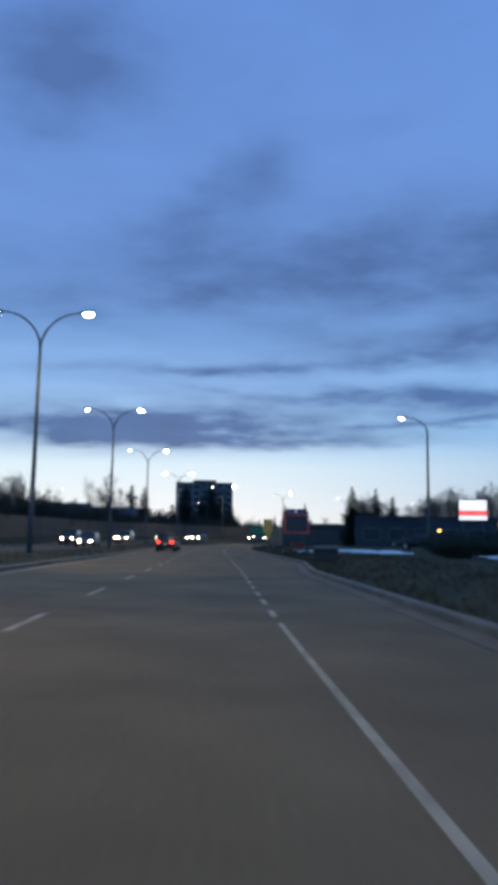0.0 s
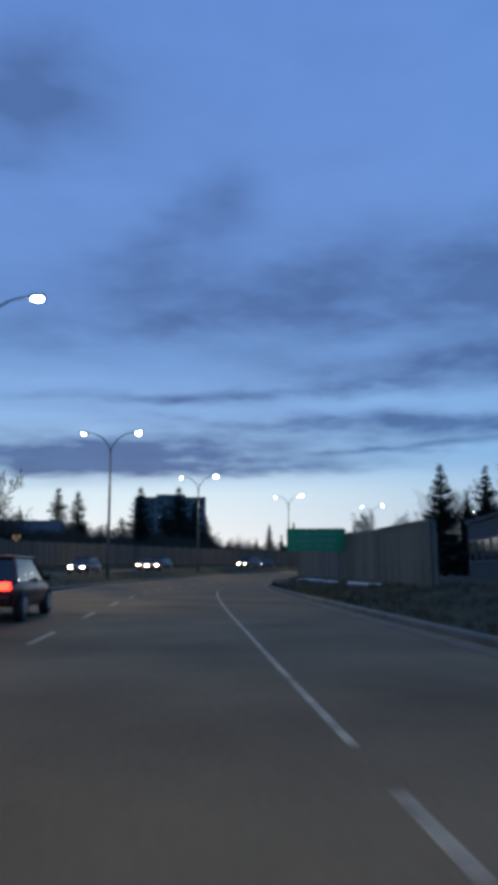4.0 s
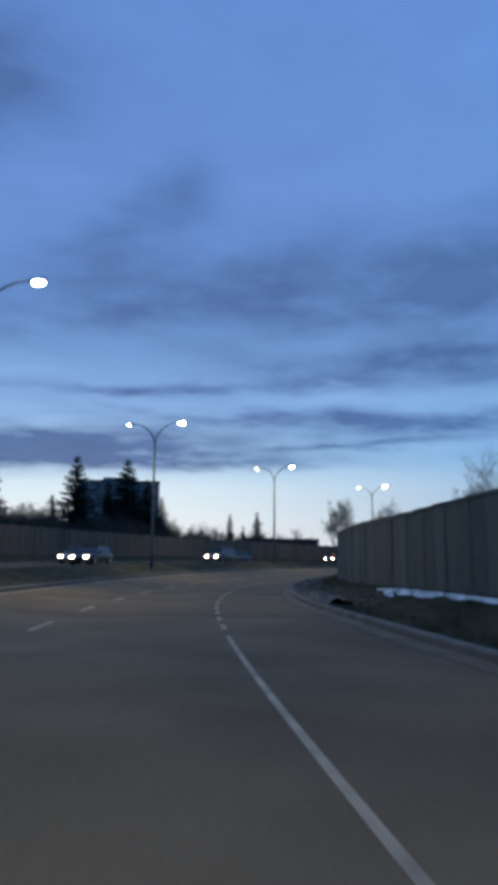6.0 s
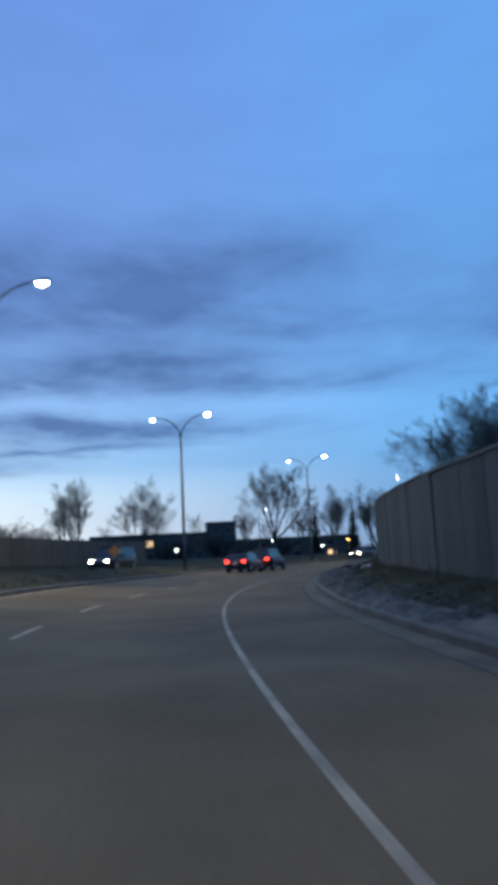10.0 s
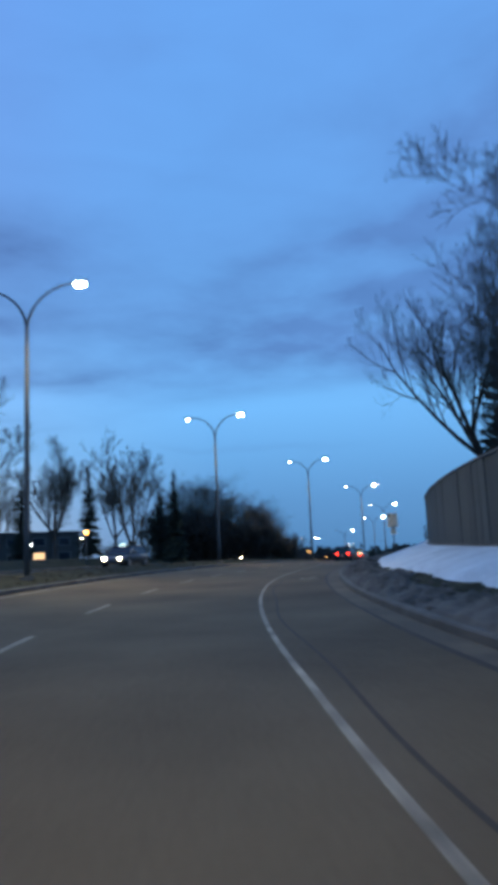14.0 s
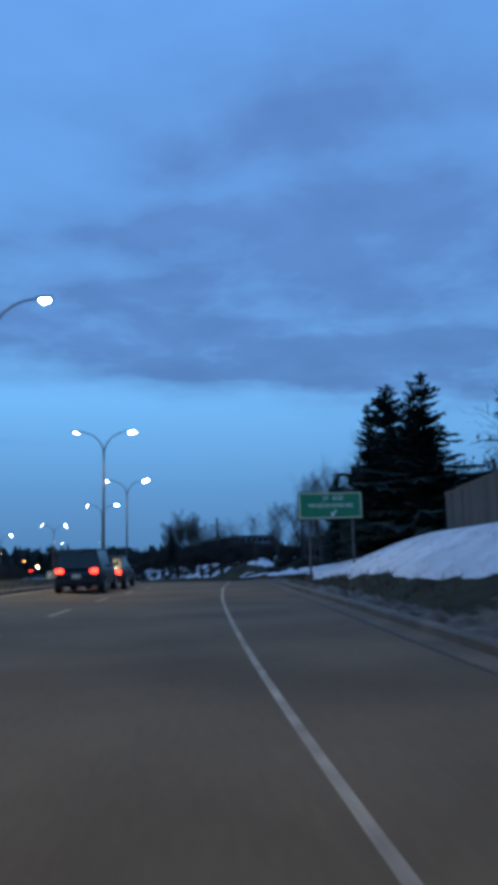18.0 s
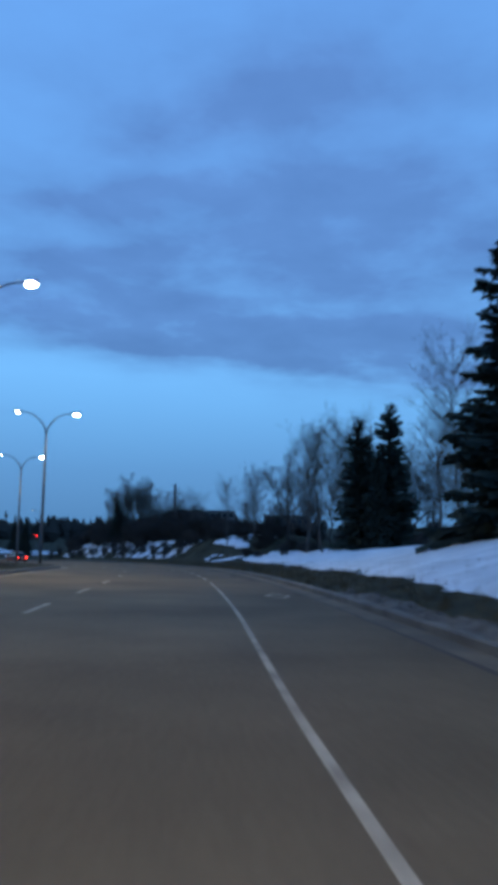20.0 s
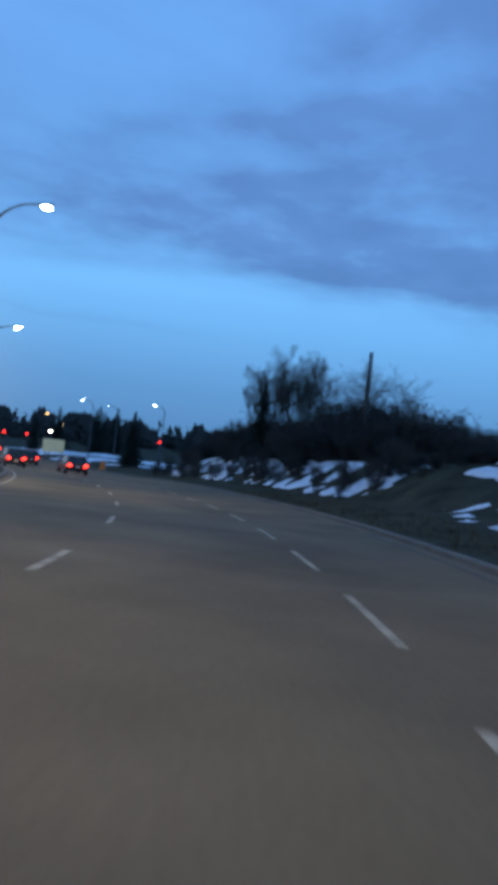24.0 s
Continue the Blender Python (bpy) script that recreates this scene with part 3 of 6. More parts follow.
for i in range(36):
    mark(lane_line3, -20 + i * 12, -17 + i * 12, -14.2, 0.12)


def lane_diamond(s0, d0):
    root = tagged(empty("lane_diamond"), "white painted diamond outline on the bus lane", "road marking", group="lane diamonds", kind="structure")
    pts = [(-1.0, 0), (0, 0.36), (1.0, 0), (0, -0.36)]
    for i in range(4):
        (a, b), (c, e) = pts[i], pts[(i + 1) % 4]
        V = []
        for u, v in ((a, b), (c, e), (c * 0.72, e * 0.68), (a * 0.72, b * 0.68)):
            p = spot(s0 + u, d0 + v, 0.007)
            V.append(p)
        put("paint_stripe", mesh_of("paint_stripe", V, [(0, 1, 2, 3)], M_PAINT), root)


for s0, d0 in ((55.0, 2.9), (150.4, 2.2), (228.4, 2.15), (302.4, 2.55)):
    lane_diamond(s0, d0)

# tar seams in the asphalt
for a, b, off, w in ((194, 229, lambda s: line_right(s) + 0.32 + 0.05 * np.sin(s * 0.7), 0.045), (240, 252, lambda s: 0.52 + 0.05 * np.sin(s * 0.5), 0.035)):
    ob = strip("tar_seam", np.arange(a, b, 0.7), [lambda s: off(s) - w / 2, lambda s: off(s) + w / 2], 0.003, M_TAR)
    tagged(ob, "dark tar-filled seam in the asphalt", "road seam", kind="structure")
# a dark patched strip beside the outer kerb near the end
tagged(strip("asphalt_patch", np.arange(249, 259, 1.0), [lambda s: kerb_right(s) - 0.8 + 0.1 * np.sin(s * 0.9), lambda s: kerb_right(s) - 0.45], 0.004, M_TAR), "dark wet patch along the gutter", "road patch", kind="structure")
tagged(strip("asphalt_patch", np.arange(312, 345, 1.0), [lambda s: kerb_right(s) - 1.0 - 0.25 * np.sin(s * 0.4), lambda s: kerb_right(s) - 0.5], 0.004, M_ASPHALT2), "darker repaired asphalt along the gutter", "road patch", kind="structure")


def wall_offset(s):
    return knots(s, [(80, 8.0), (100, 7.0), (118, 6.35), (130, 6.25), (180, 6.25), (195, 7.0), (215, 7.35), (245, 7.65), (264, 8.25), (290, 11.0)])


# ---- snow and ploughed slush ----
def snow_patch(s0, s1, d0, d1, cell, thr, seed, thick, mat, name, label, freq=0.22, stretch=1.0, bias=None, amp=1.0, sharp=0.25):
    """Patchy snow draped on the ground; its outline follows a noise field."""
    ns, nd = int((s1 - s0) / cell) + 1, int((d1 - d0) / cell) + 1
    ss_, dd = np.meshgrid(np.linspace(s0, s1, ns), np.linspace(d0, d1, nd), indexing="ij")
    x, y, z, _ = at_road(ss_, dd)
    g = z + ground_rel(ss_, dd)
    f = np.empty_like(x)
    for i in range(ns):
        for j in range(nd):
            v = Vector((ss_[i, j] * freq, dd[i, j] * freq * stretch, seed))
            f[i, j] = amp * (noise.noise(v) + 0.45 * noise.noise(v * 2.7) + 0.2 * noise.noise(v * 6.1))
    u = (ss_ - s0) / (s1 - s0)
    w = (dd - d0) / (d1 - d0)
    us, ws = np.minimum(u, 1 - u) * (s1 - s0), np.minimum(w, 1 - w) * (d1 - d0)
    f = f - 1.8 * np.clip(1 - us / 4.0, 0, 1) - 1.8 * np.clip(1 - ws / 0.7, 0, 1)
    if bias is not None:
        f = f + bias(ss_, dd)
    h = np.clip((f - thr) / sharp, -1.3, 1.0)
    zz = g + thick * h - 0.02
    keep = (h > -1.25)
    idx = -np.ones((ns, nd), int)
    V, F = [], []
    for i in range(ns - 1):
        for j in range(nd - 1):
            if keep[i, j] or keep[i + 1, j] or keep[i, j + 1] or keep[i + 1, j + 1]:
                q = []
                for a, b in ((i, j), (i, j + 1), (i + 1, j + 1), (i + 1, j)):
                    if idx[a, b] < 0:
                        idx[a, b] = len(V)
                        V.append((x[a, b], y[a, b], zz[a, b]))
                    q.append(int(idx[a, b]))
                F.append(q[::-1])
    if F:
        return tagged(put(name, mesh_of(name, V, F, mat, True)), label, name.replace("_", " "), kind="stuff")


WHITE = "old white snow lying in patches on the grass"
snow_patch(47, 68, 6.3, 16, 0.3, -0.02, 1.5, 0.10, M_SNOW, "snow_patch", WHITE, 0.16, 2.4)
snow_patch(22, 50, 13, 22, 0.5, 0.12, 2.5, 0.10, M_SNOW, "snow_patch", WHITE, 0.16, 2.4)
snow_patch(86, 117, 5.0, 8.4, 0.1, 0.0, 3.5, 0.05, M_SNOW, "snow_patch", "thin strip of snow at the foot of the noise wall", 0.2, 1.2, bias=lambda s, d: 1.15 * np.exp(-((d - wall_offset(s) + 0.45) / 0.3) ** 2) - 0.66, amp=0.75)
snow_patch(170, 198, 4.7, 6.9, 0.25, 0.22, 9.5, 0.08, M_SNOW, "snow_patch", "small snow remains below the noise wall", 0.3, 1.4)
bank_edge = lambda s: knots(s, [(198, 5.0), (225, 4.95), (245, 4.9), (262, 5.3), (275, 5.6), (292, 6.0)])
snow_patch(198, 294, 4.0, 9.8, 0.25, 0.0, 4.5, 0.15, M_SNOW, "snow_bank", "long bank of old snow below the noise wall", 0.25, 1.6, bias=lambda s, d: 1.4 * smooth(-0.5, 0.6, d - bank_edge(s)) - 0.62 - 0.3 * smooth(250, 262, s) - 1.2 * smooth(0.0, 1.0, d - wall_offset(s) + 0.2) - 1.7 * np.exp(-((s - 263.4 - 0.4 * (d - 5.2)) / 1.7) ** 2) * (1 - 0.6 * smooth(7.2, 9.0, d)), amp=0.75, sharp=0.16)
snow_edge = lambda s: knots(s, [(270, 5.7), (297, 6.0), (306, 6.6), (320, 7.3), (333, 8.2), (345, 9.6), (352, 10.6), (360, 13.0), (374, 17.0)])
snow_patch(276, 359, 4.4, 32, 0.4, 0.0, 5.5, 0.14, M_SNOW, "snow_field", "patchy snow field under the bare trees", 0.13, 1.5, bias=lambda s, d: 1.35 * smooth(-0.6, 0.6, d - snow_edge(s)) - 0.5 - 0.75 * smooth(5.5, 13, d - snow_edge(s)) * (0.4 + 0.6 * smooth(330, 350, s)), amp=0.7, sharp=0.13)
snow_patch(371, 414, 11.0, 16.6, 0.16, -0.12, 6.5, 0.10, M_SNOW, "snow_patch", "broken snow caught among the stems of the dark brush", 0.85, 0.6, sharp=0.2)
snow_patch(330, 361, 12.5, 29.0, 0.35, -0.05, 7.3, 0.28, M_SNOW, "snow_patch", WHITE, 0.2, 1.3, sharp=0.15)
snow_patch(355, 369, 9.4, 13.8, 0.25, -0.1, 6.9, 0.12, M_SNOW, "snow_patch", WHITE, 0.3, 1.6)
snow_patch(360, 374, 14.2, 23.0, 0.25, 0.08, 7.9, 0.14, M_SNOW, "snow_patch", "snow lying on the slope beside the dark brush", 0.35, 1.2, sharp=0.15)
snow_patch(428, 475, 9, 30, 0.8, -0.15, 8.5, 0.15, M_SNOW, "snow_patch", "snow beside the far junction", 0.12, 1.0)


def slush(s0, s1, seed, high, wide):
    """Ploughed, gritty snow heaped along the kerb."""
    s = np.arange(s0, s1, 0.17)
    cols = np.linspace(0, 1, 15)
    P = []
    for c in cols:
        w = wide * (0.8 + 0.35 * np.array([noise.noise(Vector((q * 0.25, 0, seed))) for q in s]))
        d = kerb_right(s) + 0.04 + c * w
        x, y, z, _ = at_road(s, d)
        r = np.array([noise.noise(Vector((a * 1.5, b * 1.5, seed))) + 0.7 * noise.noise(Vector((a * 3.9, b * 3.9, seed))) + 0.45 * noise.noise(Vector((a * 8.3, b * 8.3, seed))) for a, b in zip(x, y)])
        broad = np.array([0.6 + 0.8 * noise.noise(Vector((q * 0.18, 3.0, seed))) for q in s])
        hump = math.sin(math.pi * min(1, c * 1.02)) ** 0.7 if 0 < c < 1 else 0
        h = hump * np.clip(high * broad + 0.18 * r, 0, 2) - (0.06 if hump == 0 else 0)
        P.append(np.stack([x, y, z + 0.12 + h + np.maximum(0, ground_rel(s, d) - 0.13)], 1))
    P = np.stack(P, 1)
    n, k = P.shape[:2]
    idx = np.arange(n * k).reshape(n, k)
    F = np.stack([idx[:-1, :-1], idx[:-1, 1:], idx[1:, 1:], idx[1:, :-1]], -1).reshape(-1, 4)
    tagged(put("ploughed_snow", mesh_of("ploughed_snow", P.reshape(-1, 3), F.tolist(), M_DIRTY, False)), "gritty grey-brown ploughed snow heaped along the kerb", "snow heap", kind="stuff")


slush(112, 196, 1.2, 0.20, 1.15)
slush(194, 240, 2.2, 0.34, 1.9)
slush(238, 266, 4.2, 0.30, 2.1)
slush(264, 302, 3.2, 0.05, 1.1)


def lumps(s0, s1, count, seed, mat, name, label, dlo, dhi, size):
    rr = random.Random(seed)
    V, F = [], []
    for _ in range(count):
        s = rr.uniform(s0, s1)
        d = float(kerb_right(s)) + rr.uniform(dlo, dhi)
        c = spot(s, d)
        r = size * rr.uniform(0.4, 1.3)
        bm = bmesh.new()
        bmesh.ops.create_icosphere(bm, subdivisions=1, radius=1)
        base = len(V)
        sc = (r * rr.uniform(0.8, 1.5), r * rr.uniform(0.7, 1.3), r * rr.uniform(0.5, 0.9))
        for v in bm.verts:
            k = 1 + 0.35 * noise.noise(v.co * 1.7 + Vector((s, d, 0)))
            V.append((c.x + v.co.x * sc[0] * k, c.y + v.co.y * sc[1] * k, c.z + r * 0.25 + v.co.z * sc[2] * k))
        F += [[base + v.index for v in f.verts] for f in bm.faces]
        bm.free()
    tagged(put(name, mesh_of(name, V, F, mat)), label, "snow clods", kind="stuff")


lumps(112, 268, 2200, 11, M_DIRTY, "snow_clods", "dirty frozen clods scattered along the kerb", 0.2, 1.6, 0.075)


# ============ noise wall and fence ============
def panel_mesh(name, w, mat, ribs):
    """Upright boards, one metre high, base at the origin, width along x, face towards -y."""
    bm = bmesh.new()
    for i in range(ribs):
        x0 = -w / 2 + w * (i + 0.5) / ribs
        proud = 0.0 if i % 2 else 0.035
        box(w / ribs * 0.97, 0.07, 1.0, (x0, -proud, 0), bm=bm)
    me = bpy.data.meshes.new(name)
    bm.to_mesh(me)
    bm.free()
    me.materials.append(mat)
    return me


def wall_top(s):
    return knots(s, [(80, 2.65), (93, 2.65), (100, 2.85), (113, 2.8), (120, 2.88), (140, 2.94), (155, 2.98), (166, 3.08), (178, 3.18), (200, 3.35), (221, 3.47), (240, 3.5), (250, 3.7), (262, 3.5), (290, 3.8)])


def build_wall():
    root = tagged(empty("wall_noise"), "weathered grey-brown noise wall of upright panels", "noise wall", kind="structure")
    bm = box(0.95, 0.09, 1.0, bevel=0.012)
    me = bpy.data.meshes.new("panel")
    bm.to_mesh(me)
    bm.free()
    me.materials.append(M_WALL)
    batten = bpy.data.meshes.new("post")
    bm = box(0.12, 0.10, 1.0)
    bm.to_mesh(batten)
    bm.free()
    batten.materials.append(M_WALLCAP)
    s, i, rr = 84.0, 0, random.Random(8)
    step = 0.86
    tops = []
    while s < 287:
        a, b = spot(s, wall_offset(s)), spot(s + step, wall_offset(s + step))
        z0 = float(np.interp(s + step / 2, LS, LZ))
        grp = math.floor(i / 4) * 4 * step + 84 + 2 * step
        top = z0 + float(wall_top(grp)) + rr.uniform(-0.015, 0.015)
        bottom = min(a.z, b.z) - 0.25
        mid = (a + b) / 2
        ang = math.degrees(math.atan2(b.y - a.y, b.x - a.x))
        L = (b - a).xy.length
        out = Vector((a.y - b.y, b.x - a.x, 0)).normalized() * rr.uniform(-0.018, 0.018)
        m = pose(mid.x + out.x, mid.y + out.y, bottom, rr.uniform(-0.4, 0.4), rr.uniform(-0.25, 0.25), ang + rr.uniform(-0.8, 0.8)) @ Matrix.Diagonal((L, 1, top - bottom, 1))
        put("panel", me, root, m)
        tops.append((a.copy(), b.copy(), top))
        put("post", batten, root, pose(a.x - out.y, a.y, bottom, 0, 0, ang) @ Matrix.Translation((0, -0.06, 0)) @ Matrix.Diagonal((1, 1, top - bottom - 0.02, 1)))
        s += step
        i += 1
    V, F = [], []
    for a, b, top in tops:
        t = (b - a).xy.normalized()
        nrm = Vector((-t.y, t.x, 0)) * 0.09
        base = len(V)
        for q in (a, b):
            for sgn in (-1, 1):
                for h in (0.0, 0.07):
                    V.append((q.x + nrm.x * sgn, q.y + nrm.y * sgn, top + h))
        o = base
        F += [(o, o + 4, o + 5, o + 1), (o + 2, o + 3, o + 7, o + 6), (o + 1, o + 5, o + 7, o + 3), (o, o + 2, o + 6, o + 4), (o, o + 1, o + 3, o + 2), (o + 4, o + 6, o + 7, o + 5)]
    put("cap_rail", mesh_of("cap_rail", V, F, M_WALLCAP), root)
    # concrete footing seen above the snow
    V, F = [], []
    ss_ = np.arange(204, 288, 1.0)
    for s in ss_:
        p, q = spot(s, wall_offset(s) - 0.16), spot(s, wall_offset(s) + 0.1)
        V += [(p.x, p.y, p.z - 0.3), (p.x, p.y, p.z + 0.2), (q.x, q.y, q.z + 0.2)]
    for i in range(len(ss_) - 1):
        F += [(i * 3, i * 3 + 3, i * 3 + 4, i * 3 + 1), (i * 3 + 1, i * 3 + 4, i * 3 + 5, i * 3 + 2)]
    put("footing", mesh_of("footing", V, F, M_KERB), root)


def build_fence():
    root = tagged(empty("fence_left"), "long brown panel fence on the bank across the road", "fence", kind="structure")
    me = panel_mesh("panel", 2.4, M_FENCE, 4)
    post = bpy.data.meshes.new("post")
    bm = box(0.2, 0.2, 1.0)
    bm.to_mesh(post)
    bm.free()
    post.materials.append(M_WALLCAP)
    s, rr = 40.0, random.Random(9)
    while s < 218:
        a, b = spot(s, -23.4), spot(s + 2.1, -23.4)
        mid = (a + b) / 2
        ang = math.degrees(math.atan2(b.y - a.y, b.x - a.x))
        L = (b - a).xy.length / 2.4
        h = float(knots(s, [(40, 2.4), (120, 2.6), (150, 2.55), (218, 2.2)]))
        put("panel", me, root, pose(mid.x, mid.y, mid.z - 0.1, 0, 0, ang) @ Matrix.Diagonal((L, 1, h, 1)))
        put("post", post, root, pose(a.x, a.y, a.z - 0.1, 0, 0, ang) @ Matrix.Diagonal((1, 1, h + 0.1, 1)))
        s += 2.1


build_wall()
build_fence()


# ============ street lamps ============
def luminaire(parent, x, z, side):
    h = box(0.62, 0.3, 0.13, (0, 0, 0), 0.045)
    ob = part("lamp_head", h, M_LUMINAIRE, parent, m=pose(x, 0, z, 0, -4 * side, 0))
    lens = bmesh.new()
    bmesh.ops.create_uvsphere(lens, u_segments=12, v_segments=6, radius=1)
    k = 1.2 if side > 0 else 0.8
    bmesh.ops.scale(lens, vec=(0.19 * k, 0.11 * k, 0.08 * k), verts=lens.verts)
    part("lens", lens, M_LAMPNEAR if side > 0 else M_LAMP, ob, "glowing white lens", m=pose(0.02 * side, 0, -0.01), smooth_faces=True)
    return ob


def street_lamp(double=True, top=11.85, arm=2.16, drop=1.65):
    root = empty("street_lamp")
    part("base", box(0.42, 0.42, 0.3, (0, 0, -0.12), 0.03), M_KERB, root, "square concrete footing")
    fork = top - drop
    tube_part("pole", [(0, 0, 0.1), (0, 0, 2), (0, 0, fork * 0.6), (0, 0, fork)], [0.12, 0.115, 0.095, 0.075], M_STEEL, root, 10)
    sides = (1, -1) if double else (-1,)
    for sd in sides:
        pts = []
        for i in range(10):
            u = i / 9
            pts.append((sd * (arm - 0.25) * (1 - math.cos(u * math.pi / 2)) ** 0.9 if i else 0.0, 0, fork - 0.25 + (drop + 0.25) * math.sin(u * math.pi / 2) ** 0.85))
        tube_part("arm", pts, [0.06 - 0.025 * i / 9 for i in range(10)], M_STEEL, root, 8)
        luminaire(root, sd * arm, top - 0.06, sd)
    return root


POLES = [6.5, 34.4, 60.7, 89.0, 117.1, 144.7, 173.0, 199.2, 227.4, 256.1, 284.9, 313.5, 342.0, 370.1, 399.2, 428.0, 457.0]
LABEL_LAMP = "lit double-arm galvanised street lamp standing in the grass median"


def lamp_light(x, y, z, tilt):
    ld = bpy.data.lights.new("street_lamp_light", "SPOT")
    ld.energy, ld.spot_size, ld.spot_blend, ld.shadow_soft_size = LAMP_WATTS, radians(142), 1.0, 0.15
    ld.color = (1.0, 0.85, 0.48)
    ob = new("street_lamp_light", ld)
    ob.matrix_basis = Matrix.Translation((x, y, z)) @ tilt


def build_lamps():
    src = None
    for s in POLES:
        d = -8.29
        x, y, z, h = at_road(s, d)
        g = float(ground_rel(s, d))
        m = pose(float(x), float(y), float(z + g), 0, 0, math.degrees(float(h)))
        if src is None:
            src = street_lamp()
            src.matrix_basis = m
            ob = src
        else:
            ob = copy_thing(src, m)
        k = (11.85 - g - (0.8 if s > 390 else 0.0)) / 11.85
        ob.scale = (1, 1, k)
        tagged(ob, LABEL_LAMP, "street lamp", "median street lamps")
        for sd in (1, -1):
            lx, ly, lz, _ = at_road(s, d + sd * 2.16)
            lamp_light(float(lx), float(ly), float(lz) + (10.8 if s > 390 else 11.6), pose(0, 0, 0, 0, -20 * sd, math.degrees(float(h))))
    single = street_lamp(False, 10.5, 1.95, 1.0)
    single.matrix_basis = Matrix.Translation(on_ground(13.2, 57.2)) @ pose(0, 0, 0, 0, 0, -12)
    tagged(single, "lit single-arm street lamp on the grass verge", "street lamp", "single street lamps")
    for x, y, turn, k in ((246.5, 306.5, -62, 0.85), (240.5, 315.0, -62, 0.83), (262, 326, -60, 0.85), (-20.0, 228.0, 165, 0.95), (-44, 160, 165, 0.9), (70, 268, 120, 0.85)):
        ob = copy_thing(single, Matrix.Translation(on_ground(x, y)) @ pose(0, 0, 0, 0, 0, turn))
        ob.scale = (k, k, k)


build_lamps()


# ---- dead grass standing in tufts on the verges ----
def tufts(name, count, seed, s0, s1, place, label):
    rr = random.Random(seed)
    V, F = [], []
    for _ in range(count):
        s = rr.uniform(s0, s1)
        p = spot(s, place(rr, s))
        for _ in range(rr.choice((3, 4, 5))):
            a, h, w = rr.uniform(0, 6.3), rr.uniform(0.06, 0.22), rr.uniform(0.008, 0.02)
            lean = rr.uniform(0.0, 0.7) * h
            c, q = math.cos(a), math.sin(a)
            bx, by = p.x + rr.uniform(-0.08, 0.08), p.y + rr.uniform(-0.08, 0.08)
            o = len(V)
            V += [(bx - q * w, by + c * w, p.z - 0.02), (bx + q * w, by - c * w, p.z - 0.02), (bx + c * lean, by + q * lean, p.z + h)]
            F.append((o, o + 1, o + 2))
    tagged(put(name, mesh_of(name, V, F, M_DRYGRASS)), label, "grass", kind="stuff")


M_DRYGRASS = material("dry_grass_blades", (0.060, 0.050, 0.030), 0.95, vary=0.5, scale=1.2, fine=9, bump=0.0, second=(0.13, 0.105, 0.065), spec=0.1)
tufts("dry_grass", 5200, 21, 4, 112, lambda r, s: float(kerb_right(s)) + 0.25 + 5.0 * r.random() ** 1.4, "dry yellow-brown grass tufts on the verge")
tufts("dry_grass", 1800, 22, 112, 200, lambda r, s: float(kerb_right(s)) + 1.6 + 2.6 * r.random(), "dry yellow-brown grass tufts below the noise wall")
tufts("dry_grass", 4200, 23, 262, 385, lambda r, s: float(kerb_right(s)) + 0.25 + 4.2 * r.random(), "dry yellow-brown grass tufts on the verge")
tufts("dry_grass", 2600, 24, 20, 330, lambda r, s: -7.1 - 3.0 * r.random(), "dry grass tufts on the median")


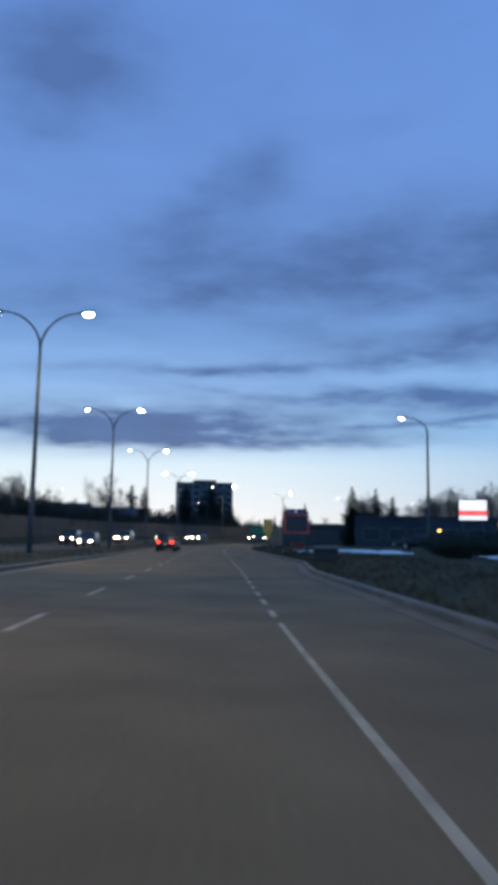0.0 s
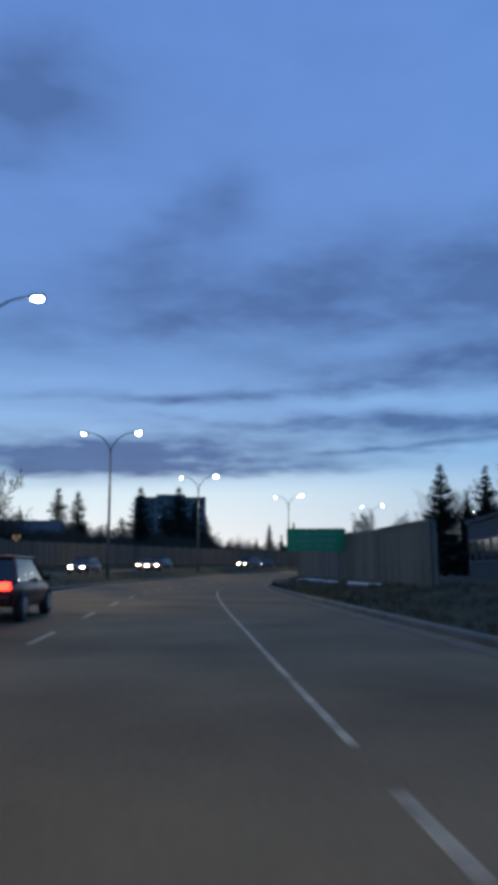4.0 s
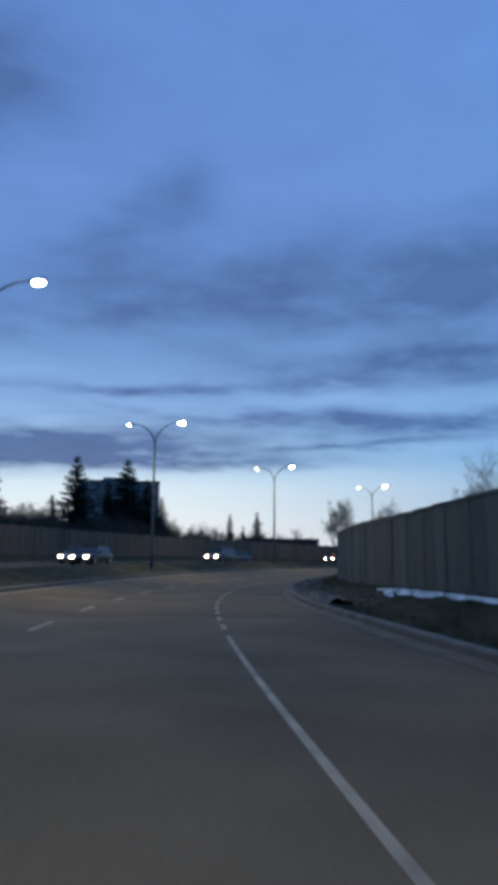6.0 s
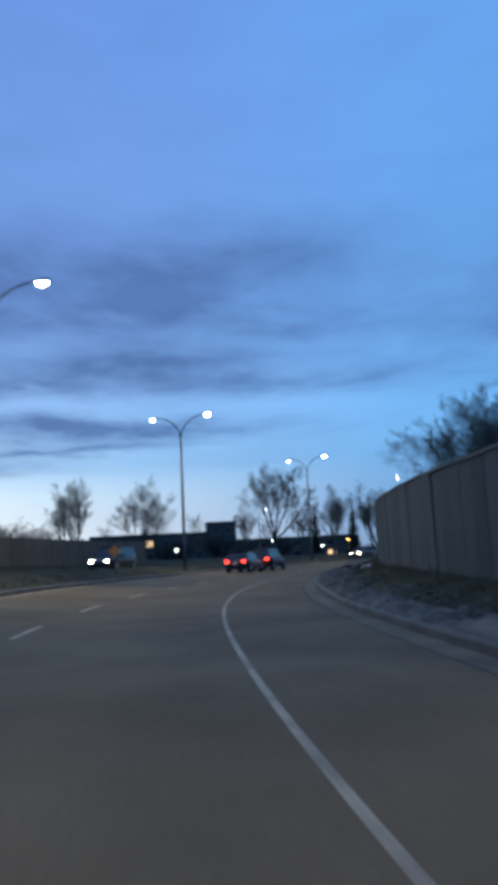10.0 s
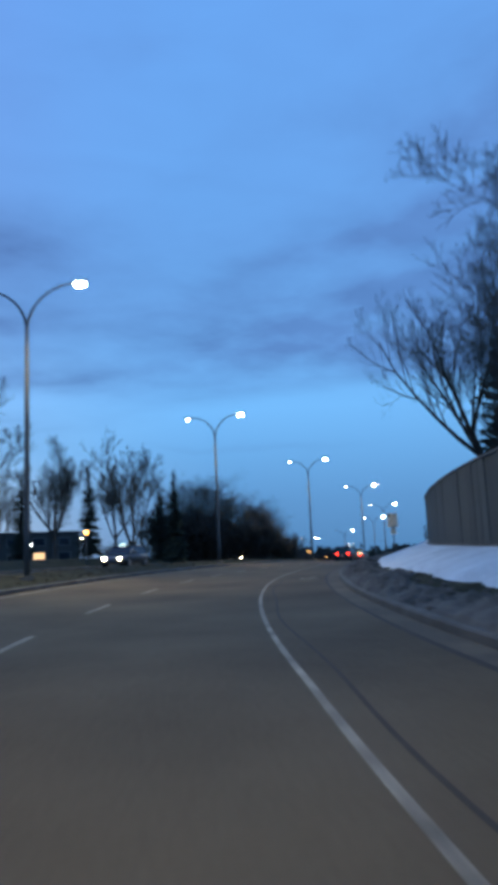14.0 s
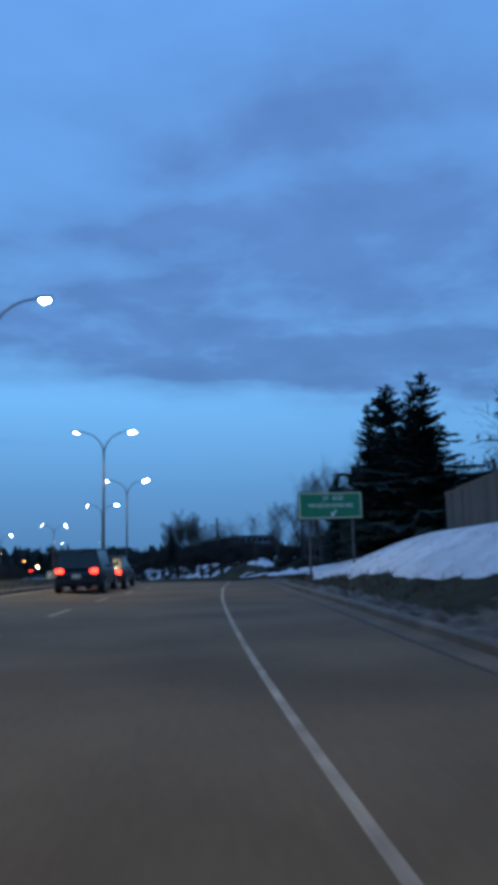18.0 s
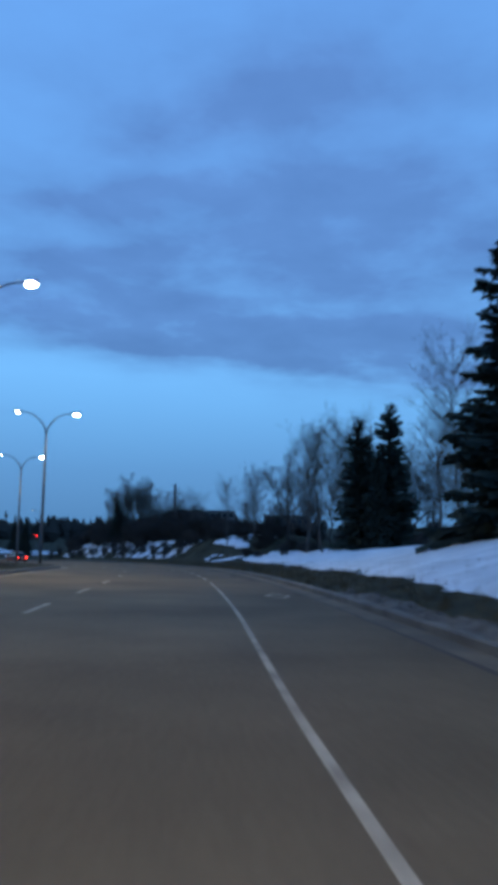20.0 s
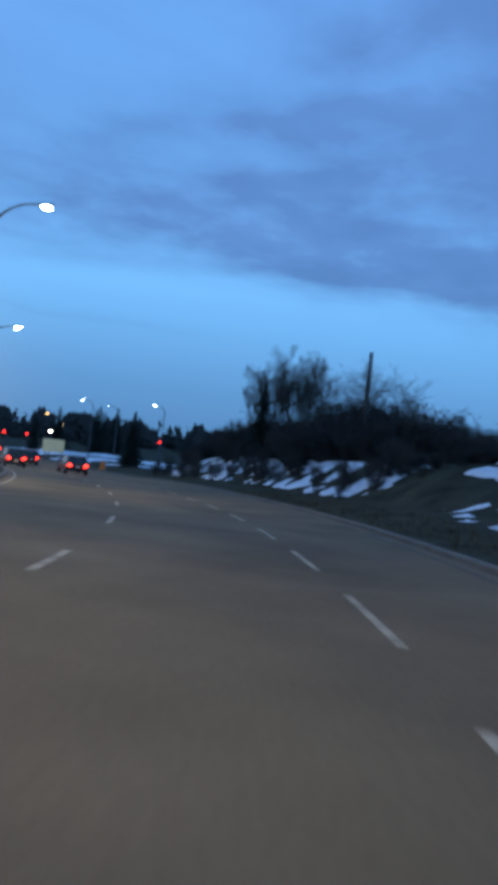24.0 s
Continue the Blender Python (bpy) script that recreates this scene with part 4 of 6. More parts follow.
# ============ trees ============
def bare_tree_meshes(seed, height, radius, fork=0.2, limbs=5, lean=(0.0, 0.0), mat_trunk=None, twig=0.005, rise=0.75, kids=(9, 8, 6, 4)):
    """Meshes of a leafless tree: a forked trunk whose limbs sweep out and up, and a crown of branches ending in fine twigs."""
    rr = random.Random(seed)
    TV, TF, CV, CF = [], [], [], []

    def add(V, F, pts, rad, sides):
        v, f = tube(pts, rad, sides, cap=False)
        o = len(V)
        V.extend(v)
        F.extend([tuple(i + o for i in q) for q in f])

    def bough(p, way, length, r, level):
        """One branch with its side branches; it curves gently upwards and ends thin."""
        n = (5, 4, 3, 2, 1)[level]
        pts, rad, q, w = [p], [r], p.copy(), way.copy()
        for i in range(n):
            jit = Vector((rr.uniform(-1, 1), rr.uniform(-1, 1), rr.uniform(-0.7, 0.9))) * (0.13 + 0.05 * level)
            w = (w + jit + Vector((0, 0, 0.16 * rise))).normalized()
            q = q + w * (length / n)
            pts.append(q.copy())
            rad.append(max(twig * 0.7, r * (1 - 0.78 * (i + 1) / n)))
        if level <= 1:
            add(TV if level == 0 else CV, TF if level == 0 else CF, pts, rad, 6 if level == 0 else 4)
        else:
            add(CV, CF, pts, rad, 3)
        if level == 4:
            return
        for k in range(kids[level]):
            u = 0.25 + 0.75 * (k + rr.random()) / kids[level]
            i = min(n - 1, int(u * n))
            base = pts[i].lerp(pts[i + 1], u * n - i)
            along = (pts[i + 1] - pts[i]).normalized()
            side = along.orthogonal().normalized()
            side.rotate(Matrix.Rotation(k * 2.4 + rr.uniform(-0.6, 0.6), 3, along))
            w2 = (along + side * rr.uniform(0.55, 1.05) + Vector((0, 0, 0.22 * rise))).normalized()
            ln = length * (0.30 + 0.30 * (1 - u)) * rr.uniform(0.75, 1.25)
            bough(base, w2, ln, max(twig, r * (1 - 0.7 * u) * 0.55), level + 1)

    r0 = height * 0.019
    top = Vector((lean[0] * fork, lean[1] * fork, fork)) * height
    bend = top * 0.5 + Vector((rr.uniform(-0.02, 0.02), rr.uniform(-0.02, 0.02), 0)) * height
    add(TV, TF, [Vector((0, 0, -0.2)), bend, top], [r0 * 1.25, r0 * 1.05, r0 * 0.95], 8)
    for k in range(limbs):
        a = 2 * math.pi * k / limbs + rr.uniform(-0.35, 0.35)
        out = 0.12 if k == 0 else rr.uniform(0.45, 1.0)
        tip = Vector((math.cos(a) * radius * out + lean[0] * height, math.sin(a) * radius * out + lean[1] * height, height * (1.0 if k == 0 else rr.uniform(0.72, 0.97))))
        start = top.lerp(Vector((0, 0, 0)), rr.uniform(0, 0.25))
        way = (tip - start)
        sweep = (way.normalized() + Vector((math.cos(a), math.sin(a), -0.35)) * 0.28 * out).normalized()
        bough(start, sweep, way.length * 0.9, r0 * (0.8 if k == 0 else rr.uniform(0.5, 0.72)), 0)
    k = height / max(v[2] for v in CV)
    sc = lambda V: [(v[0] * k, v[1] * k, v[2] * k) for v in V]
    return mesh_of("trunk", sc(TV), TF, mat_trunk or M_BARK, True), mesh_of("crown", sc(CV), CF, M_TWIG)


def poplar_meshes(seed, height, width):
    """A slim leafless tree: one leader with many rising side branches, each carrying fine twigs."""
    rr = random.Random(seed)
    lead, q = [], Vector((0, 0, -0.15))
    for i in range(9):
        lead.append(q.copy())
        q = q + Vector((rr.uniform(-0.025, 0.025) * height, rr.uniform(-0.025, 0.025) * height, height / 8.0))
    rad = [max(0.012, height * 0.0125 * (1 - i / 8.4)) for i in range(9)]
    TV, TF = tube(lead, rad, 7)
    V, F = [], []

    def add(pts, r):
        v, f = tube(pts, r, 3, cap=False)
        o = len(V)
        V.extend(v)
        F.extend([tuple(i + o for i in k) for k in f])

    for j in range(70):
        u = 0.2 + 0.78 * (j + rr.random()) / 70
        i = min(7, int(u * 8))
        p = lead[i].lerp(lead[i + 1], u * 8 - i)
        a = j * 2.4 + rr.uniform(-0.5, 0.5)
        ln = width * (0.25 + 0.75 * math.sin(math.pi * min(1, 0.12 + 0.88 * (1 - u) ** 0.8))) * rr.uniform(0.45, 1.25)
        w = Vector((math.cos(a), math.sin(a), rr.uniform(0.6, 1.5))).normalized() * ln
        m1 = p + w * 0.5 + Vector((rr.uniform(-0.08, 0.08), rr.uniform(-0.08, 0.08), -0.05)) * ln
        e = p + w + Vector((rr.uniform(-0.12, 0.12), rr.uniform(-0.12, 0.12), 0.14)) * ln
        add([p, m1, e], [0.018, 0.011, 0.005])
        for _ in range(11):
            t = rr.uniform(0.2, 1)
            b = p.lerp(m1, t * 2) if t < 0.5 else m1.lerp(e, t * 2 - 1)
            w2 = (w.normalized() * 0.8 + Vector((rr.uniform(-1, 1), rr.uniform(-1, 1), rr.uniform(-0.2, 0.9)))).normalized() * ln * rr.uniform(0.16, 0.42)
            add([b, b + w2 * 0.5 + Vector((0, 0, 0.02)), b + w2], [0.007, 0.0055, 0.0035])
            for _ in range(4):
                b2 = b + w2 * rr.uniform(0.3, 1)
                w3 = (w2.normalized() + Vector((rr.uniform(-1, 1), rr.uniform(-1, 1), rr.uniform(-0.3, 0.8)))).normalized() * ln * rr.uniform(0.08, 0.2)
                add([b2, b2 + w3], [0.0048, 0.003])
    return mesh_of("trunk", TV, TF, M_BIRCH, True), mesh_of("crown", V, F, M_TWIG)


def conifer_meshes(seed, height, width, ragged=0.3, bare=0.06, taper=0.85, full=1.0):
    """A spruce: drooping branches, each hung with many small sprays of needles."""
    rr = random.Random(seed)
    V, F = tube([(0, 0, -0.2), (0, 0, height * 0.5), (0, 0, height)], [height * 0.016, height * 0.010, 0.02], 7)
    trunk = mesh_of("trunk", V, F, M_BARK, True)
    V, F = [], []
    z = height * bare
    lobe = [rr.uniform(0.7, 1.25) for _ in range(7)]
    while z < height * 0.985:
        u = (z - height * bare) / (height * (1 - bare))
        reach = width * 0.5 * (1 - u) ** taper * (1 + ragged * 0.5 * math.sin(u * 23 + seed)) + 0.10
        n = max(4, int(8 * (1 - u) + 4))
        a0 = rr.uniform(0, 6.3)
        for k in range(n):
            a = a0 + 2 * math.pi * k / n + rr.uniform(-0.35, 0.35)
            r = reach * rr.uniform(1 - ragged, 1 + ragged * 0.5) * lobe[int(a / 6.2832 * 7 + u * 5) % 7] ** (ragged * 1.5)
            zb = z + rr.uniform(-0.02, 0.02) * height * full
            droop = -0.30 * r * rr.uniform(0.3, 1.4) + 0.55 * u * r
            c, s = math.cos(a), math.sin(a)
            side = Vector((-s, c, 0))
            count = max(5, int((6 + r * 8) * full))
            for i in range(count):
                t0 = (i + 0.6 * rr.random()) / count
                w = (0.09 + 0.17 * r * (1 - 0.55 * t0)) * rr.uniform(0.6, 1.3)
                p = Vector((c * r * t0, s * r * t0, zb + droop * t0 ** 1.4 + 0.10 * r * t0 ** 4))
                fwd = Vector((c, s, droop / r * t0 * 0.8)) * (0.10 + 0.11 * r) * rr.uniform(0.7, 1.3)
                hang = Vector((0, 0, -w * full * rr.uniform(0.35, 0.95)))
                for sg in (1, -1):
                    o = len(V)
                    tip = p + fwd * rr.uniform(0.5, 1.1) + side * (sg * w * rr.uniform(0.5, 1.0)) + hang * rr.uniform(0.3, 1.0)
                    V += [p, p + side * (sg * w * 0.45) + hang * 0.3, tip, p + fwd * 0.8 + hang * 0.15]
                    F += [(o, o + 1, o + 2, o + 3)]
                o = len(V)
                V += [p - side * 0.06 * r, p + side * 0.06 * r, p + hang + fwd * 0.3]
                F += [(o, o + 1, o + 2)]
        z += height * (0.013 + 0.006 * (1 - u)) * rr.uniform(0.8, 1.2)
    o = len(V)
    V += [(0.1, 0, height * 0.93), (-0.06, 0.09, height * 0.93), (-0.06, -0.09, height * 0.93), (0, 0, height * 1.01)]
    F += [(o, o + 1, o + 3), (o + 1, o + 2, o + 3), (o + 2, o, o + 3)]
    return trunk, mesh_of("crown", V, F, M_NEEDLE)


def shrub_meshes(seed, height, width, stems, mat=None, leafy=0.0):
    rr = random.Random(seed)
    V, F = [], []

    def add(pts, rad):
        v, f = tube(pts, rad, 3, cap=False)
        o = len(V)
        V.extend(v)
        F.extend([tuple(i + o for i in q) for q in f])

    for _ in range(stems):
        a, lean = rr.uniform(0, 6.3), rr.uniform(0.05, 1.0)
        b = Vector((math.cos(a), math.sin(a), 0)) * width * 0.22 * rr.random()
        h = height * rr.uniform(0.55, 1.0) * (1 - 0.35 * lean)
        tip = b + Vector((math.cos(a) * width * 0.5 * lean, math.sin(a) * width * 0.5 * lean, h))
        mid = b.lerp(tip, 0.5) + Vector((rr.uniform(-0.1, 0.1), rr.uniform(-0.1, 0.1), 0.12)) * height * 0.5
        add([b - Vector((0, 0, 0.1)), mid, tip], [0.028, 0.02, 0.008])
        for _ in range(7):
            t = rr.uniform(0.25, 1)
            p = b.lerp(mid, t * 2) if t < 0.5 else mid.lerp(tip, t * 2 - 1)
            w = Vector((rr.uniform(-1, 1), rr.uniform(-1, 1), rr.uniform(0.0, 1.1))).normalized() * height * rr.uniform(0.10, 0.24)
            add([p, p + w * 0.55 + Vector((0, 0, 0.04)), p + w], [0.013, 0.010, 0.005])
            for _ in range(3):
                q = p + w * rr.uniform(0.3, 1)
                w3 = Vector((rr.uniform(-1, 1), rr.uniform(-1, 1), rr.uniform(-0.2, 1))).normalized() * height * rr.uniform(0.05, 0.12)
                add([q, q + w3], [0.010, 0.006])
                if rr.random() < leafy:
                    o = len(V)
                    e = q + w3
                    u1 = Vector((rr.uniform(-1, 1), rr.uniform(-1, 1), rr.uniform(-1, 1))).normalized() * height * 0.016
                    u2 = u1.orthogonal() * 0.8
                    V += [e - u1, e + u2, e + u1, e - u2]
                    F += [(o, o + 1, o + 2, o + 3)]
    return mesh_of("crown", V, F, mat or M_SHRUB)


TREE_STOCK = {}


def stock(key, maker):
    if key not in TREE_STOCK:
        TREE_STOCK[key] = maker()
    return TREE_STOCK[key]


def plant(name, meshes, loc, turn, scale, label, category, group):
    root = empty(name, Matrix.LocRotScale(loc, Euler((0, 0, radians(turn))), Vector((scale[0], scale[0], scale[1]))))
    names = ("trunk", "crown") if len(meshes) == 2 else ("crown",)
    for nm, me in zip(names, meshes):
        put(nm, me, root)
    tagged(root, label, category, group)
    return root


BARE = [lambda i=i: bare_tree_meshes(20 + i, 10.0, (4.2, 3.4, 4.8)[i], (0.2, 0.26, 0.16)[i], (5, 4, 6)[i], twig=0.010, rise=(0.7, 0.9, 0.6)[i], kids=(8, 7, 6, 4)) for i in range(3)]
FINE = [lambda i=i: poplar_meshes(40 + i, 10.0, (2.6, 3.2, 2.2, 3.8)[i]) for i in range(4)]
GIANT = [lambda i=i: bare_tree_meshes(120 + i, 10.0, (4.4, 4.8)[i], (0.24, 0.18)[i], (5, 6)[i], twig=0.0055, rise=0.55, kids=(9, 9, 7, 4)) for i in range(2)]
LEANING = [lambda: bare_tree_meshes(140, 10.0, 4.0, 0.5, 6, (-0.56, 0.2), twig=0.0035, rise=0.6)]
CON = [lambda i=i: conifer_meshes(60 + i, 10.0, (3.6, 4.4, 3.0, 5.0, 3.3, 3.1)[i], (0.3, 0.45, 0.3, 0.6, 0.34, 0.4)[i], taper=0.85 if i < 4 else 0.58, full=1.0 if i < 4 else 1.7) for i in range(6)]
SHRUB = [lambda i=i: (shrub_meshes(80 + i, 3.0, 3.6, 90, None, 0.5),) for i in range(3)]
THIN = [lambda i=i: (shrub_meshes(85 + i, 3.0, 3.2, 34, None, 0.1),) for i in range(2)]
EVER = [lambda i=i: (shrub_meshes(90 + i, 2.0, 3.4, 90, M_NEEDLE, 0.9),) for i in range(2)]


def bare_tree(x, y, h, k=0, wide=1.0, turn=0, top=None, label="leafless deciduous tree with spreading twigs"):
    g = on_ground(x, y)
    hh = (top - g.z) if top is not None else h
    plant("bare_tree", stock(("b", k), BARE[k]), g, turn, (hh / 10 * wide, hh / 10), label, "tree", "bare trees")


TALL = "tall leafless cottonwood leaning out over the noise wall"


def giant_tree(x, y, top, k=0, wide=1.0, turn=0, label=TALL, group="tall cottonwoods"):
    g = on_ground(x, y)
    hh = top - g.z
    plant("cottonwood_tree", stock(("g", k), GIANT[k]), g, turn, (hh / 10 * wide, hh / 10), label, "tree", group)


def fine_tree(x, y, h, k=0, wide=1.0, turn=0, top=None, label="slender leafless poplar with upright branches"):
    g = on_ground(x, y)
    hh = (top - g.z) if top is not None else h
    plant("poplar_tree", stock(("f", (k + int(turn)) % 4), FINE[(k + int(turn)) % 4]), g, turn, (hh / 10 * wide, hh / 10), label, "tree", "bare poplars")


def conifer(x, y, h=8, k=0, wide=1.0, turn=0, top=None, label="dark green spruce with drooping branches"):
    g = on_ground(x, y)
    hh = (top - g.z) if top is not None else h
    plant("spruce_tree", stock(("c", k), CON[k]), g, turn, (hh / 10 * wide, hh / 10), label, "tree", "spruces")


def shrub(x, y, size=1.0, k=0, turn=0, flat=1.0, label="dense dark leafless shrub"):
    plant("shrub", stock(("s", k), SHRUB[k]), on_ground(x, y), turn, (size, size * flat), label, "shrub", "dark shrubs")


def joined_brush(name, places, label):
    """Many far shrubs as one mass: rows of place, size, turn and flatness."""
    src = stock(("j", 0), lambda: shrub_meshes(88, 3.0, 3.6, 36, None, 0.5))
    co = np.empty(len(src.vertices) * 3)
    src.vertices.foreach_get("co", co)
    co = co.reshape(-1, 3)
    fs = [tuple(p.vertices) for p in src.polygons]
    V, F = [], []
    for p, size, turn, flat in places:
        c, q = math.cos(radians(turn)) * size, math.sin(radians(turn)) * size
        o = len(V) * len(co)
        V.append(np.stack([co[:, 0] * c - co[:, 1] * q + p.x, co[:, 0] * q + co[:, 1] * c + p.y, co[:, 2] * size * flat + p.z], 1))
        F.extend([tuple(i + o for i in f) for f in fs])
    tagged(put(name, mesh_of(name, np.concatenate(V), F, M_SHRUB)), label, "brush", kind="stuff")


def evergreen(x, y, size=1.0, k=0, turn=0, flat=1.0, label="low dark evergreen bush on the verge"):
    plant("evergreen_bush", stock(("e", k), EVER[k]), on_ground(x, y), turn, (size, size * flat), label, "bush", "evergreen bushes")


# --- ahead at the start, on both sides ---
bare_tree(-25, 126, 12, 1, 1.0, 40, top=12.3)
fine_tree(-30, 131, 11, 0, 0.9, 10, top=10.8)
for i, (x, y, t) in enumerate(((-34, 104, 9.6), (-37, 107, 8.6), (-31, 108, 8.2))):
    fine_tree(x, y, 9, i, 0.7, 70 * i, top=t)
for i, (x, y, t) in enumerate(((-33, 101, 10.2), (-36, 108, 9.0), (-30, 116, 7.6))):
    bare_tree(x, y, 9, i % 3, 0.7, 80 * i, top=t)
for i, (x, y, s) in enumerate(((-32, 103, 1.6), (-35, 106, 1.5), (-33, 112, 1.5), (-36, 120, 1.6), (-30, 138, 1.3), (-34, 150, 1.5), (-28, 160, 1.4), (-40, 128, 1.8), (-26, 172, 1.4), (-44, 140, 1.8), (-22, 182, 1.5))):
    shrub(x, y, s, i % 3, 50 * i, 1.1)
conifer(16.5, 128.9, 11, 0, 1.2, 0, top=10.8)
conifer(26.6, 145.6, 10, 2, 1.35, 30, top=10.3)
conifer(18.6, 128.0, 9, 1, 1.1, 10, top=8.0)
for i, (x, y, t) in enumerate(((29, 122, 8.2), (33, 121, 8.8), (37, 118, 8.0), (40, 115, 8.6), (17, 112, 7.0), (26, 125, 7.2), (44, 112, 8.4), (47, 106, 8.0))):
    fine_tree(x, y, 8, i % 3, 1.1, 40 * i, top=t)
conifer(52, 104, 9, 2, 1.0, 0, top=9.5)
conifer(36, 124, 9, 2, 1.0, 20, top=7.5)
evergreen(12.2, 48, 1.0, 0, 0, 0.75)
evergreen(14.6, 46.5, 1.1, 1, 40, 0.75)
evergreen(17.5, 44, 1.1, 0, 90, 0.8)
evergreen(20.5, 40.5, 1.2, 1, 10, 0.8)
for i, (x, y) in enumerate(((10.5, 39.0), (12.8, 35.5), (14.5, 31.0), (16.0, 27.0))):
    evergreen(x, y, 0.95 + 0.1 * (i % 2), i % 2, 60 * i, 0.7)

# --- spruces round the tower and behind the fence ---
conifer(-18.6, 191, 15, 0, 1.5, 0, top=15.4)
conifer(-12.8, 205, 16, 0, 1.6, 30, top=17.0)
conifer(-9.8, 207, 14, 1, 1.1, 60, top=14.2)
conifer(-15.4, 203, 14, 1, 1.2, 100, top=13.2)
conifer(-11.5, 200, 12, 3, 1.2, 150, top=12.0)
conifer(-7.8, 219.6, 12, 0, 1.3, 200, top=12.4)
conifer(-31, 182, 14, 1, 1.25, 0, top=14.4)
conifer(-28.2, 184, 14, 0, 1.35, 50, top=14.0)
conifer(-22.5, 196, 11, 3, 1.3, 90, top=10.5)
conifer(-36, 178, 11, 0, 1.35, 10, top=10.5)
for i, (x, y, t) in enumerate(((12.7, 339, 17.4), (21.8, 338, 18.2), (17.5, 342, 14.0), (8.0, 341, 12.5), (1.0, 338, 10.5), (25.0, 345, 12.0), (-3, 345, 9.5), (5, 330, 10.5))):
    conifer(x, y, 14, i % 3, 1.0, 33 * i, top=t)
for i, (x, y, s) in enumerate(((-24, 188, 2.2), (-18, 197, 2.2), (-14, 197, 2.0), (-8, 210, 2.2), (-30, 176, 2.2), (-37, 170, 2.4), (-20, 203, 2.4), (-10, 214, 2.4), (-27, 194, 2.4), (-2, 225, 1.6), (4, 232, 1.5))):
    shrub(x, y, s, i % 3, 41 * i, 1.0)

rr = random.Random(12)
joined_brush("fence_brush", [(spot(58 + i * 2.6, -25.5 - 3.0 * rr.random()), (1.5 if i < 30 else 0.95) + 0.5 * rr.random(), 37 * i, 1.0 + 0.25 * rr.random()) for i in range(58)],
             "dark overgrown brush rising behind the brown fence")

# --- across the bend ---
bare_tree(38, 277.6, 17, 0, 0.9, 0, top=18.6)
bare_tree(45.6, 265.5, 15, 2, 1.05, 80, top=16.8)
bare_tree(33, 267, 14, 1, 0.9, 20, top=14.0)
bare_tree(56.5, 239.5, 14, 0, 1.1, 120, top=16.2, label="broad leafless elm with forked limbs beside the road")
bare_tree(72, 247, 12, 1, 1.0, 200, top=13.8)
bare_tree(77.9, 243, 13, 2, 0.85, 10, top=14.0)
conifer(80.9, 240.3, 10, 2, 0.8, 0, top=10.2)
conifer(72.0, 252, 12, 2, 0.8, 0, top=11.0)
conifer(77.7, 249, 11, 2, 0.85, 20, top=11.4)
conifer(86.3, 247.8, 9, 0, 0.9, 50, top=9.7)
bare_tree(83.8, 252, 12, 1, 0.9, 40, top=12.8)
bare_tree(78.3, 256, 12, 0, 0.8, 160, top=12.9)
bare_tree(74.0, 259, 12, 2, 0.8, 220, top=11.9)
bare_tree(66, 266, 12, 1, 0.9, 300, top=12.5)
fine_tree(58, 270, 9, 0, 1.2, 0, top=10.0)
fine_tree(52, 276, 9, 1, 1.2, 0, top=9.5)
fine_tree(63, 262, 9, 2, 1.2, 0, top=9.0)
fine_tree(90, 300, 9, 0, 1.3, 0, top=10.5)
fine_tree(26, 280, 9, 0, 1.3, 0, top=9.5)
for i, (x, y) in enumerate(((50, 296), (55, 299), (60, 292), (66, 297), (72, 290), (78, 288), (84, 284), (45, 301))):
    shrub(x, y, 1.5 + 0.35 * math.sin(i * 2.1), i % 3, 53 * i, 1.1, "dark leafless shrub in front of the low offices")
for i, (x, y, t) in enumerate(((48, 292, 9.6), (58, 288, 10.4), (70, 284, 8.8))):
    fine_tree(x, y, 9, i % 3, 1.3, 90 * i, top=t)
# thicket of leafless shrubs and small trees beyond the median
rr = random.Random(31)
for i in range(18):
    u = i / 17
    x, y = 91 + 7.5 * u + rr.uniform(-1, 1), 249 - 8.0 * u + rr.uniform(-1, 1)
    fine_tree(x, y, 8, i % 3, 1.5, 77 * i, top=9.7 - 4.4 * u ** 1.5 - 0.6 * rr.random(), label="small leafless tree in a dense thicket")
for i in range(12):
    u = i / 11
    x, y = 89 + 11 * u + rr.uniform(-1, 1), 249 - 9.0 * u + rr.uniform(-1, 1)
    shrub(x, y, 2.1 - 1.2 * u, i % 3, 31 * i, 1.1)
joined_brush("bank_brush", [(spot(262 + 3.2 * i, -20.8 - 2.5 * rr.random()), 0.6 + 0.35 * rr.random(), 47 * i, 0.75) for i in range(32)], "low dark hedge on the far bank")
for i, (s, d, t) in enumerate(((296, -18.5, 6.6), (299, -20, 7.2), (303, -21, 6.4), (292, -21, 6.6), (307, -20.5, 4.8), (288, -22, 6.2), (294, -19.5, 6.0), (300.5, -18.8, 6.3), (290, -19.5, 5.8), (297.5, -22, 6.8), (304.5, -19.5, 5.2))):
    p = spot(s, d)
    fine_tree(p.x, p.y, 7, i % 3, 1.5, 50 * i, top=p.z + t, label="small leafless tree in a dense thicket")

